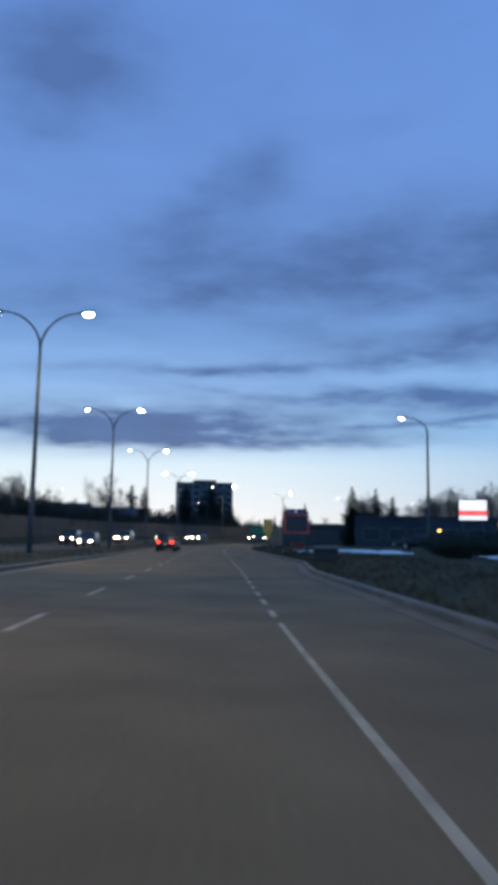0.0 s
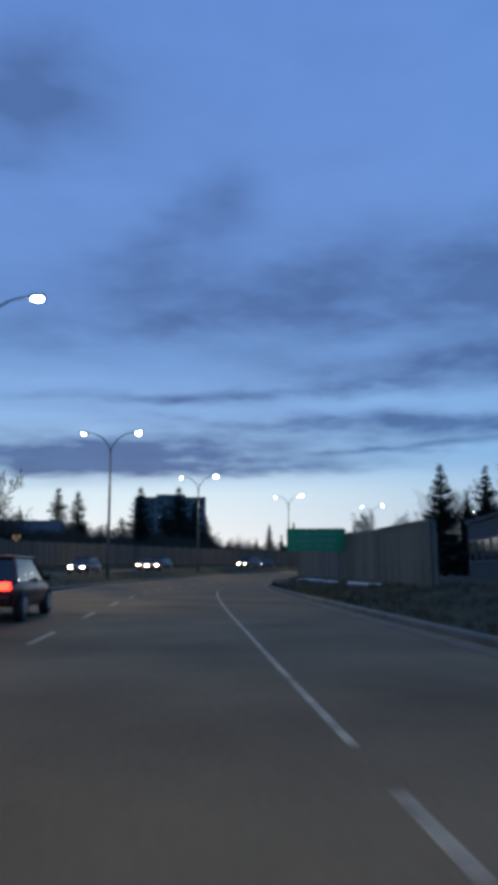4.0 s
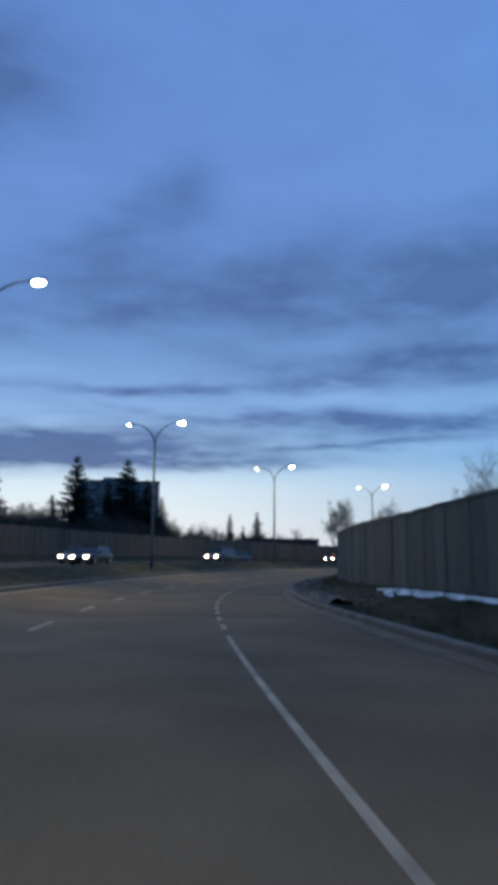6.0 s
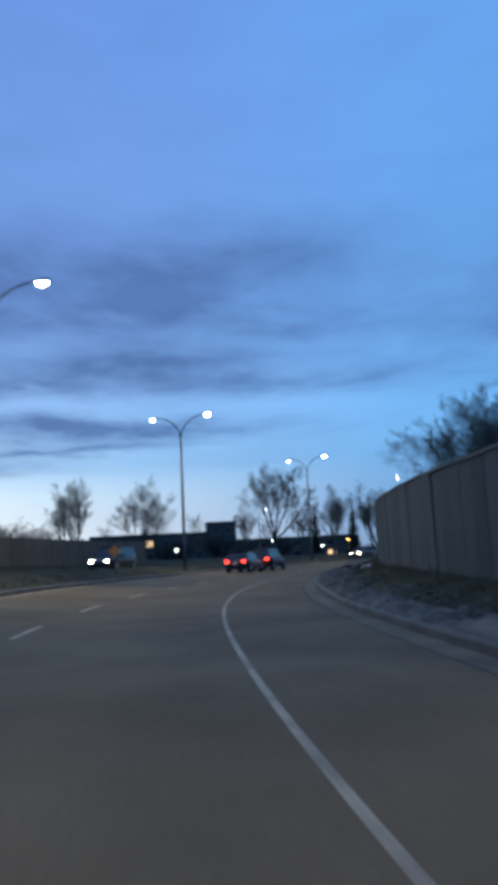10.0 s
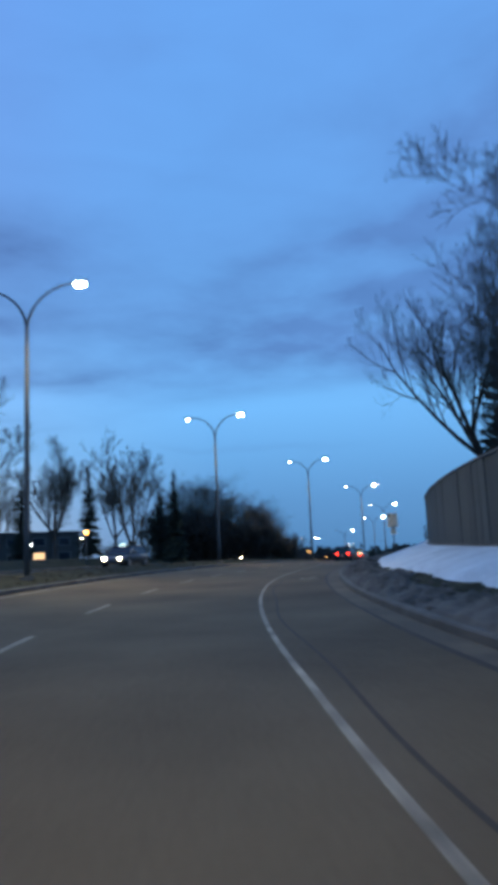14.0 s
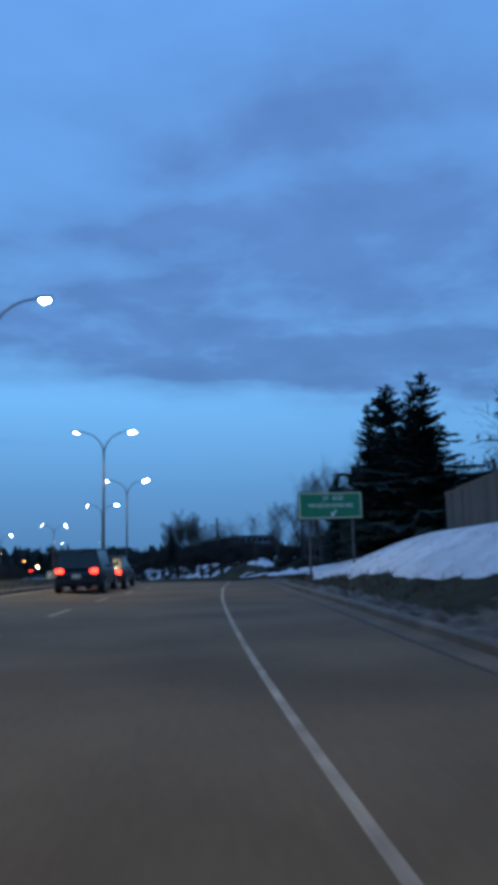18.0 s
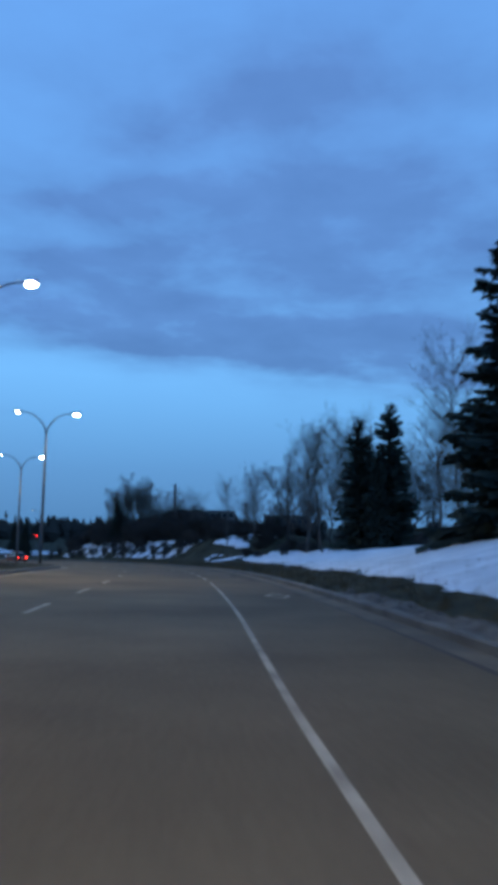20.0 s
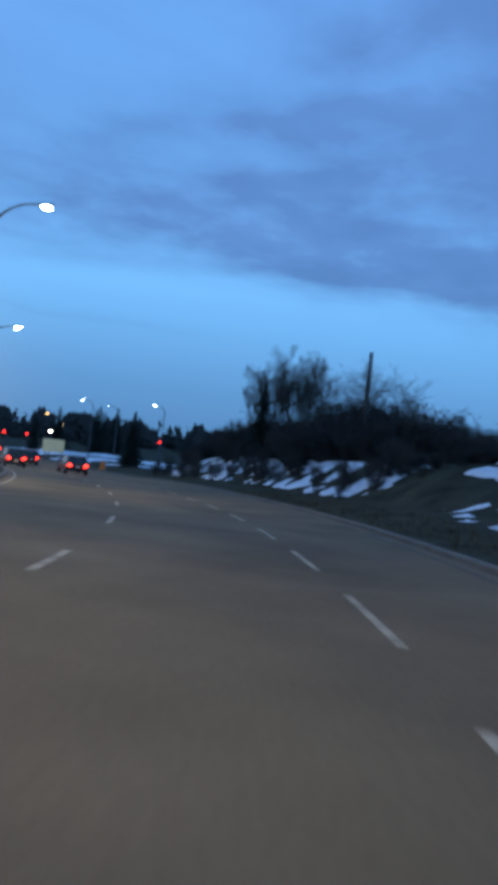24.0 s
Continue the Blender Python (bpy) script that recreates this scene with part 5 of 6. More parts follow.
# --- behind the noise wall ---
giant_tree(49.5, 190.4, 16.0, 1, 1.06, 40)
giant_tree(51.8, 187.6, 15.0, 0, 1.25, 150)
giant_tree(62.2, 197.4, 18.0, 1, 0.82, 250)
giant_tree(58.8, 192.6, 17.0, 0, 0.85, 30)
giant_tree(70.2, 203.4, 19.0, 1, 0.5, 120)
leaning = on_ground(63.2, 202.2)
plant("cottonwood_tree", stock(("l", 0), LEANING[0]), leaning, 0, (0.87, 1.2), "leafless cottonwood with a trunk slanting out over the noise wall", "tree", "tall cottonwoods")
giant_tree(42.5, 183.0, 12.5, 0, 1.42, 170)
bare_tree(69.0, 201.5, 11, 0, 0.9, 250, top=12.0)
fine_tree(72.0, 204.5, 8, 1, 1.2, 0, top=8.5)
fine_tree(64.5, 200.0, 9, 0, 1.2, 0, top=9.0)
for i, (x, y, t) in enumerate(((24.4, 160.6, 9.5), (22.9, 154.4, 10.0), (18.1, 131, 9.8), (27, 163, 9.0), (31, 168, 8.0), (20.5, 140, 8.0), (35, 172, 8.5), (40, 178, 9.5))):
    (fine_tree if i % 2 else bare_tree)(x, y, 9, i % 3, 0.9, 60 * i, top=t)
conifer(20.5, 128.0, 10, 1, 1.0, 0, top=10.5)
conifer(80.5, 208.2, 15, 1, 0.8, 0, top=16.5)
conifer(116.4, 222.2, 11, 3, 1.35, 60, top=11.3, label="dark ragged spruce with bare drooping limbs behind the signs")
conifer(117.2, 225.2, 10, 0, 1.1, 190, top=9.9)
conifer(120.0, 223.0, 10, 3, 1.4, 100, top=10.8)
for i, (x, y, t) in enumerate(((101, 212, 8.6), (106, 213, 9.0), (112, 214, 9.6), (96, 210, 8.0), (122, 216, 10.0), (128, 215, 10.6), (91, 208, 7.5))):
    fine_tree(x, y, 9, i % 3, 1.4, 44 * i, top=t, label="leafless tree crowding behind the noise wall")
for i, (s, d, t) in enumerate(((272, 11.8, 6.2), (275, 12.2, 7.2), (278, 12.8, 7.6), (275, 14.5, 7.4), (269, 12.0, 5.6))):
    p = spot(s, d)
    bare_tree(p.x, p.y, 6, i % 3, 1.0, 61 * i, top=p.z + t, label="bushy leafless tree crowding behind the noise wall")
    shrub(p.x + 0.8, p.y - 0.6, 1.9, i % 3, 33 * i, 1.05)
joined_brush("hedge_brush", [(spot(340 + 3.4 * i, 33 + 3 * math.sin(i * 1.7)), 0.75 + 0.2 * math.sin(i * 2.3), 29 * i, 0.8) for i in range(20)], "dark leafless hedge behind the snow field")
for i in range(8):
    shrub(92 + 4.2 * i, 208.5 + 1.4 * i, 1.5, i % 3, 35 * i, 1.2)

# --- the last stretch, right of the road ---
conifer(133.6, 225.6, 13, 4, 1.25, 0, top=14.2)
conifer(137.0, 222.6, 11, 5, 1.1, 80, top=10.8)
conifer(131.5, 222.5, 10, 2, 1.1, 20, top=10.2)
fine_tree(142.5, 227.6, 10, 1, 0.9, 20, top=10.8)
fine_tree(146.0, 228.5, 9, 2, 1.1, 130, top=8.5)
conifer(160.4, 231.5, 11, 4, 1.0, 0, top=11.2)
conifer(158.8, 232.4, 9, 5, 0.9, 70, top=7.4)
conifer(160.3, 233.9, 10, 5, 1.1, 170, top=10.2)
conifer(163.0, 233.2, 9, 4, 0.9, 70, top=8.6)
fine_tree(180.8, 249.3, 9, 0, 0.8, 0, top=6.3)
bare_tree(187.5, 243.8, 13, 1, 0.95, 30, top=11.0)
fine_tree(186.0, 247.6, 10, 1, 1.0, 60, top=6.8)
fine_tree(168.4, 239.0, 12, 2, 0.9, 90, top=10.2)
fine_tree(173.4, 238.2, 13, 0, 1.0, 150, top=10.9)
fine_tree(178.3, 236.2, 13, 1, 1.0, 210, top=11.0)
fine_tree(176.9, 240.3, 13, 2, 1.0, 40, top=10.4)
bare_tree(171.5, 234.0, 12, 2, 0.85, 0, top=11.0)
fine_tree(166.0, 235.2, 11, 1, 0.9, 10, top=9.5)
fine_tree(183.0, 238.5, 11, 0, 1.0, 80, top=10.0)
fine_tree(190.5, 248.5, 10, 2, 1.0, 110, top=8.5)
rr = random.Random(53)
for i in range(18):
    p = spot(350 + 1.3 * i + rr.uniform(-1, 1), 15.5 + 12 * rr.random())
    shrub(p.x, p.y, 0.25 + 0.3 * rr.random(), i % 3, 71 * i, 0.9, "low dark brush poking through the snow")
for i in range(24):
    p = spot(322 + 2.4 * i + rr.uniform(-1, 1), 19 + 12 * rr.random())
    (fine_tree if i % 3 else bare_tree)(p.x, p.y, 9, i % 3, 1.15, 47 * i, top=float(np.interp(i, [0, 9, 23], [9.4, 8.9, 5.0])) - 1.5 * rr.random(), label="leafless tree in the small wood behind the snow")
    if i % 2:
        shrub(p.x + 1, p.y + 1, 0.5, i % 3, 31 * i, 0.9, "low dark brush among the bare trees")
conifer(190.0, 240.5, 6, 2, 1.2, 10, top=3.6)
conifer(195.5, 246.5, 6, 1, 1.2, 60, top=3.4)
for i, (x, y, s) in enumerate(((176, 245, 0.35), (180, 247, 0.4), (184, 246, 0.45), (188, 247, 0.45), (174, 242, 0.3), (192, 250, 0.5), (182, 243, 0.4), (196, 243, 0.6), (203, 246, 0.8), (150, 229, 0.5), (146, 228, 0.6))):
    shrub(x, y, s, i % 3, 67 * i, 0.8, "low dark brush poking through the snow")
# the brush-covered knoll
rr = random.Random(77)
for i in range(140):
    s, u = rr.uniform(368, 421), rr.random() ** 1.2
    reach = float(np.interp(s, [368, 376, 386, 421], [7, 11, 17, 20]))
    d = 15.0 + 0.8 * math.sin(s * 0.4) + reach * u + 5 * max(0.0, (375 - s) / 6)
    x, y, _, _ = at_road(s, d)
    big = (0.66 + 0.75 * min(1, u * 3.5)) * float(np.interp(s, [368, 376, 388, 412, 421], [0.34, 0.55, 1.1, 1.05, 0.6]))
    shrub(float(x), float(y), big * rr.uniform(0.85, 1.15), i % 3, rr.uniform(0, 360), rr.uniform(0.85, 1.2), "dense dark brush covering the roadside knoll")
giant_tree(222.2, 276.2, 10.6, 1, 0.75, 60, "many-stemmed leafless tree rising out of dark brush", "bare trees")
for i in range(70):
    s = rr.uniform(371, 414)
    x, y, _, _ = at_road(s, 11.4 + 3.6 * rr.random() + 4 * max(0.0, (376 - s) / 6))
    thin = rr.uniform(0.28, 0.5)
    plant("shrub", stock(("t", i % 2), THIN[i % 2]), on_ground(float(x), float(y)), rr.uniform(0, 360), (thin, thin * rr.uniform(1.0, 1.6)), "thin dark brush stems standing in broken snow", "shrub", "dark shrubs")
for i, (x, y, t) in enumerate(((219.5, 274.0, 9.6), (224.5, 279.0, 9.2), (226.5, 275.5, 8.4), (217.0, 277.0, 8.0))):
    bare_tree(x, y, 11, i % 3, 0.75, 70 * i, top=t, label="leafless tree rising out of dark brush")
conifer(216.0, 276.5, 8, 1, 1.0, 0, top=5.6)
for i, (x, y, t) in enumerate(((211, 268, 6.0), (213.5, 266, 6.8), (209, 264.5, 5.2), (216, 264, 6.2), (205, 260, 3.8), (201, 258.5, 2.9), (207.5, 261.0, 4.4))):
    fine_tree(x, y, 7, i % 3, 1.4, 55 * i, top=t, label="thin leafless sapling in the brush")
# far end of the road
for i, (x, y, t) in enumerate(((231.3, 301.2, 2.2), (233.5, 303.0, 0.4), (253, 316, 3.2), (264.7, 331.8, 3.9), (260.2, 337.5, 3.0), (268, 330, 2.2), (250, 334, 0.5), (276, 336, 4.2), (284, 345, 3.5), (245, 345, 1.0), (290, 352, 4.0), (238, 347, 0.0))):
    conifer(x, y, 9, i % 3, 1.15, 51 * i, top=t)


def far_woods():
    """A low belt of trees along the skyline."""
    rr = random.Random(5)
    V, F = [], []
    spots = []
    for i in range(430):
        a = radians(rr.uniform(-150, 75))
        r = rr.uniform(330, 560)
        x, y = 60 - math.sin(a) * r, 180 + math.cos(a) * r
        spots.append((x, y, rr.uniform(5.0, 11.0), rr.random() < 0.5))
    for i in range(190):
        a, r = radians(rr.uniform(30, 68)), rr.uniform(195, 300)
        x, y = 140 + math.sin(a) * r, 245 + math.cos(a) * r
        if abs(to_road(x, y)[1][0]) > 30:
            spots.append((x, y, rr.uniform(5.0, 8.5), rr.random() < 0.6))
    for x, y, h, con in spots:
        z0 = float(ground_z(x, y)[0]) - 0.5
        for j in range(16):
            u = rr.random()
            z = z0 + h * u
            if con:
                w = h * 0.22 * (1 - u) + 0.3
            else:
                w = h * 0.38 * math.sin(math.pi * min(1, 0.15 + u * 0.8)) + 0.3
            cx, cy = x + rr.uniform(-w, w) * 0.7, y + rr.uniform(-w, w) * 0.7
            s = w * rr.uniform(0.4, 0.9)
            o = len(V)
            V += [(cx - s, cy, z), (cx + s * 0.7, cy - s * 0.7, z - s * 0.3), (cx + s * 0.7, cy + s * 0.7, z), (cx, cy, z + s * 1.6), (cx, cy, z - s)]
            F += [(o, o + 1, o + 3), (o + 1, o + 2, o + 3), (o + 2, o, o + 3), (o, o + 4, o + 1), (o + 1, o + 4, o + 2), (o + 2, o + 4, o)]
    tagged(put("far_woods", mesh_of("far_woods", V, F, M_SHRUB)), "dark belt of far trees along the skyline", "woods", kind="stuff")


far_woods()


# ============ buildings ============
def windows_on(root, w, y, cols, rows, z0, dz, ww, wh, face=0, lit=()):
    pane = bpy.data.meshes.new("pane")
    bm = box(ww, 0.06, wh, (0, 0, 0), 0.0)
    bm.to_mesh(pane)
    bm.free()
    pane.materials.append(M_WINDOW)
    litp = pane.copy()
    litp.materials.clear()
    litp.materials.append(M_WINLIT)
    fr = bpy.data.meshes.new("window_frame")
    bm = bmesh.new()
    for sx, sz, px, pz in ((ww + 0.2, 0.1, 0, -0.1), (ww + 0.2, 0.1, 0, wh), (0.1, wh, -ww / 2 - 0.05, 0), (0.1, wh, ww / 2 + 0.05, 0)):
        box(sx, 0.12, sz, (px, 0, pz), bm=bm)
    bm.to_mesh(fr)
    bm.free()
    fr.materials.append(M_LUMINAIRE)
    for r in range(rows):
        for c in range(cols):
            x = -w / 2 + w * (c + 0.5) / cols
            win = put("window", fr, root, pose(0, 0, 0, 0, 0, face) @ Matrix.Translation((x, y, z0 + dz * r)))
            put("pane", litp if (r, c) in lit else pane, win)


def block(name, x, y, turn, w, dpt, h, wall, label, category, rows=1, cols=6, lit=(), ww=1.6, wh=1.3, sides=True, parapet=0.5):
    g = on_ground(x, y, -0.3)
    root = empty(name, Matrix.Translation(g) @ pose(0, 0, 0, 0, 0, turn))
    tagged(root, label, category)
    part("wall", box(w, dpt, h), wall, root)
    bm = box(w + 0.3, dpt + 0.3, 0.25, (0, 0, h))
    box(w + 0.3, 0.25, parapet, (0, -dpt / 2 - 0.02, h), bm=bm)
    box(w + 0.3, 0.25, parapet, (0, dpt / 2 + 0.02, h), bm=bm)
    part("roof", bm, M_ROOF, root)
    dz = (h - 0.6) / rows
    windows_on(root, w - 1, -dpt / 2 - 0.02, cols, rows, 1.2, dz, ww, wh, 0, lit)
    if sides:
        windows_on(root, dpt - 1, -w / 2 - 0.02, max(2, cols // 2), rows, 1.2, dz, ww, wh, 90)
        windows_on(root, dpt - 1, -w / 2 - 0.02, max(2, cols // 2), rows, 1.2, dz, ww, wh, -90)
    return root


tower = block("apartment_building", -23, 322, 3, 24, 20, 22.6, M_CONCRETE, "grey concrete apartment tower with rows of dark windows", "building", 8, 7, (), 2.1, 1.5)
part("penthouse", box(10, 8, 2.0, (0, 0, 22.6), 0.1), M_CONCRETE, tower)
for c in range(3):
    for r in range(8):
        part("balcony", box(3.0, 1.2, 1.0, (-8 + 8 * c, -10.6, 0.9 + 2.75 * r), 0.04), M_CONCRETE, tower)
block("shop_building", 32, 112, -8, 34, 12, 4.1, M_SIDING, "long low grey-blue commercial building with a flat roof", "building", 1, 9, (), 2.2, 1.5)
block("shop_building", 66, 100, -14, 26, 14, 4.6, M_SIDING2, "low brown stucco building with a flat roof", "building", 1, 6, (), 2.0, 1.4)
block("warehouse", 30, 336, -10, 24, 16, 6.2, M_SIDING, "blue-grey metal warehouse with a flat roof", "building", 1, 7, (), 1.6, 1.2)
block("office_building", 70, 320.0, -22, 32, 14, 6.8, M_SIDING2, "dark brown flat-roofed office block", "building", 2, 8, {(1, 3)}, 1.6, 1.3)
block("office_building", 83, 311, -22, 7, 8, 9.4, M_SIDING2, "dark square tower of a flat-roofed office", "building", 3, 2, (), 1.3, 1.3)
block("shop_building", 100, 304, -26, 30, 12, 5.4, M_SIDING2, "long dark flat-roofed commercial building", "building", 2, 7, {(0, 1), (0, 5)}, 1.8, 1.2)
block("house", -40, 150, 10, 11, 9, 4.4, M_SIDING2, "dark house behind the brown fence", "house", 2, 3, (), 1.3, 1.2)
block("house", -34, 172, 5, 10, 9, 4.4, M_SIDING2, "dark house behind the brown fence", "house", 2, 3, {(1, 1)}, 1.3, 1.2)
block("office_building", 357, 300, -50, 15, 12, 10.5, M_CONCRETE, "distant pale office block beyond the knoll", "building", 4, 6, (), 1.8, 1.4)
block("office_building", 345, 270, -55, 12, 10, 9.0, M_SIDING2, "distant brown office block beyond the knoll", "building", 3, 5, (), 1.6, 1.3)


def gable_roof(w, dpt, h):
    V = [(-w / 2, -dpt / 2, 0), (w / 2, -dpt / 2, 0), (w / 2, dpt / 2, 0), (-w / 2, dpt / 2, 0), (-w / 2, 0, h), (w / 2, 0, h)]
    F = [(0, 1, 5, 4), (2, 3, 4, 5), (0, 4, 3), (1, 2, 5), (0, 3, 2, 1)]
    return mesh_of("gable", V, F, M_ROOF)


for ob in [o for o in scene.objects if o.name.startswith("house")]:
    put("gable", gable_roof(12.0, 10.4, 2.0), ob, pose(0, 0, 4.6))


# ============ signs ============
def lettering(root, text, size, x, z, y, mat, label=""):
    cu = bpy.data.curves.new("lettering", "FONT")
    cu.body, cu.size, cu.align_x, cu.align_y, cu.extrude = text, size, "CENTER", "CENTER", 0.004
    cu.materials.append(mat)
    ob = put("lettering", cu, root, pose(x, y, z, 90, 0, 0), label)
    return ob


def bars(root, rows, y, mat):
    for x, z, w, h in rows:
        part("printed_bar", box(w, 0.006, h, (x, y, z - h / 2)), mat, root)


def guide_sign(s, d, width, height, low, label, lines=(), bar_rows=(), legs=(-0.3, 0.38), yaw=0):
    g = spot(s, d)
    root = empty("guide_sign", Matrix.Translation(g) @ pose(0, 0, 0, 0, 0, turn_at(s) + yaw))
    tagged(root, label, "road sign", "green guide signs")
    part("panel", box(width, 0.04, height, (0, 0, low), 0.008), M_GREEN, root, "green reflective panel with a pale border")
    bd = bmesh.new()
    t = 0.035
    for sx, sz, px, pz in ((width - 0.1, t, 0, low + 0.04), (width - 0.1, t, 0, low + height - 0.04 - t), (t, height - 0.15, -width / 2 + 0.06, low + 0.075), (t, height - 0.15, width / 2 - 0.06, low + 0.075)):
        box(sx, 0.006, sz, (px, -0.024, pz), bm=bd)
    part("border", bd, M_SIGNWHITE if lines else M_GREEN, root)
    for k in legs:
        part("post", box(0.10, 0.10, low + height * 0.9, (k * width, 0.075, -0.3), 0.01), M_POST, root)
    for text, size, x, z in lines:
        lettering(root, text, size, x, low + z, -0.024, M_LETTER, "pale reflective letters")
    bars(root, [(x, low + z, w, h) for x, z, w, h in bar_rows], -0.024, M_LETTER)
    return root


def arrow_bm(size):
    V = [(-0.5, 0.5), (-0.5, 0.35), (0.18, -0.32), (-0.15, -0.32), (-0.15, -0.5), (0.5, -0.5), (0.5, 0.15), (0.32, 0.15), (0.32, -0.18), (-0.35, 0.5)]
    bm = bmesh.new()
    vs = [bm.verts.new((-a * size, 0, b * size)) for a, b in V]
    f = bm.faces.new(vs)
    r = bmesh.ops.extrude_face_region(bm, geom=[f])
    bmesh.ops.translate(bm, vec=(0, -0.006, 0), verts=[v for v in r["geom"] if isinstance(v, bmesh.types.BMVert)])
    bmesh.ops.recalc_face_normals(bm, faces=bm.faces)
    return bm


M_FADED = material("faded_sign_print", (0.05, 0.17, 0.13), 0.6, vary=0.15, bump=0.0)
sign_a = guide_sign(96, 5.75, 2.8, 1.08, 1.95 - 0.25, "large green road guide sign with faded lettering on two posts", (), ())
for x, z, w, h in ((-0.55, 0.82, 0.5, 0.12), (0.35, 0.82, 0.8, 0.12), (0.0, 0.52, 1.9, 0.12), (-0.5, 0.25, 0.5, 0.1), (0.1, 0.25, 0.16, 0.2), (0.6, 0.25, 0.4, 0.1)):
    bars(sign_a, [(x, 1.7 + z, w, h)], -0.024, M_FADED)
sign_b = guide_sign(290.3, 6.0, 3.0, 1.25, 2.55, "green road guide sign with pale lettering on two posts above snow", (("17  AVE", 0.30, 0.12, 0.97), ("VIA RICHMOND RD", 0.24, 0.0, 0.62)), (), (-0.34, 0.34))
part("arrow", arrow_bm(0.26), M_LETTER, sign_b, "pale diagonal arrow", m=pose(0.15, -0.024, 2.55 + 0.27))


def lane_sign(s, d, top, face, label, yaw=0):
    g = spot(s, d)
    root = empty("lane_sign", Matrix.Translation(g) @ pose(0, 0, 0, 0, 0, turn_at(s) + yaw))
    tagged(root, label, "road sign", "bus lane signs")
    part("post", box(0.09, 0.09, top + 0.2, (0, 0.06, -0.3), 0.01), M_POST, root)
    z1 = top - 1.12
    part("panel", box(0.80, 0.03, 1.12, (0, 0, z1), 0.006), face, root)
    part("tab", box(0.42, 0.03, 0.46, (0.02, 0, z1 - 0.52), 0.006), face, root)
    part("symbol_block", box(0.22, 0.006, 0.24, (-0.26, -0.018, z1 + 0.83)), M_BLACK, root, "dark square symbol")
    part("symbol_block", box(0.20, 0.006, 0.12, (0.14, -0.018, z1 + 0.90)), M_BLACK, root, "dark vehicle symbol")
    bars(root, [(0.02, z1 + 0.74, 0.20, 0.07), (-0.24, z1 + 0.30, 0.14, 0.07), (0.0, z1 + 0.26, 0.66, 0.02), (0.05, z1 + 0.12, 0.46, 0.05), (0.02, z1 - 0.14, 0.14, 0.12), (0.02, z1 - 0.32, 0.28, 0.03), (0.02, z1 - 0.40, 0.28, 0.03)], -0.018, M_BLACK)
    lettering(root, "ONLY", 0.24, 0.03, z1 + 0.53, -0.019, M_BLACK)
    return root


# both signs are white; the first has headlight yellow in its colour
lane_sign(65.8, 4.95, 3.0, M_SIGNHEADLIT, "tall white bus lane sign coloured yellow as if headlit, with a small tab on a post")
lane_sign(262.7, 4.35, 3.55, M_SIGNWHITE, "tall white bus lane sign with a small tab on a post")


M_DULLRED = material("dull_red_steel", (0.16, 0.03, 0.025), 0.6, vary=0.3, bump=0.05)


def message_board(s, d):
    g = spot(s, d)
    root = empty("message_board_trailer", Matrix.Translation(g) @ pose(0, 0, 0, 0, 0, turn_at(s) - 3))
    tagged(root, "red-framed dark message board on a trailer with solar panels", "message board")
    part("display_panel", box(1.62, 0.16, 1.22, (0, 0, 1.72), 0.02), M_BOARDFACE, root, "dark unlit message panel")
    fr = bmesh.new()
    for sx, sz, px, pz in ((1.80, 0.10, 0, 1.63), (1.80, 0.10, 0, 2.93), (0.10, 1.22, -0.845, 1.72), (0.10, 1.22, 0.845, 1.72)):
        box(sx, 0.22, sz, (px, -0.01, pz), 0.012, bm=fr)
    part("frame", fr, M_BOARDRED, root, "orange-red frame round the panel")
    part("hook_block", box(0.14, 0.02, 0.42, (0.05, -0.09, 2.15), 0.02), M_SIGNBACK, root, "faint pale blank patch on the panel")
    for x in (-0.42, 0.40):
        so = part("solar_panel", box(0.74, 0.05, 0.62, (0, 0, 0), 0.01), M_SOLAR, root, m=pose(x, -0.02, 3.05, -52, 0, 0))
        part("panel_frame", box(0.78, 0.03, 0.66, (0, 0.03, -0.02), 0.005), M_STEEL, so)
    part("mast", box(0.16, 0.16, 2.7, (0, 0.16, 0.4), 0.015), M_DARKSTEEL, root)
    part("chassis", box(1.5, 2.2, 0.12, (0, 0.2, 0.42), 0.02), M_DARKSTEEL, root)
    part("battery_box", box(0.9, 0.7, 0.5, (0.1, 0.0, 0.52), 0.04), M_DULLRED, root, "dull red battery box")
    part("drawbar", box(0.1, 1.4, 0.1, (0, -1.3, 0.42), 0.01), M_DARKSTEEL, root)
    for x in (-0.78, 0.78):
        V, F = tube([(x - 0.1, 0.25, 0.33), (x + 0.1, 0.25, 0.33)], [0.33, 0.33], 16)
        w = put("wheel", mesh_of("wheel", V, F, M_RUBBER), root)
        V, F = tube([(x - 0.11, 0.25, 0.33), (x + 0.11, 0.25, 0.33)], [0.17, 0.17], 12)
        put("rim", mesh_of("rim", V, F, M_RIM), w)
        part("jack", box(0.07, 0.07, 0.5, (x, -0.7, 0.0), 0.01), M_STEEL, root)


message_board(54.5, 6.2)


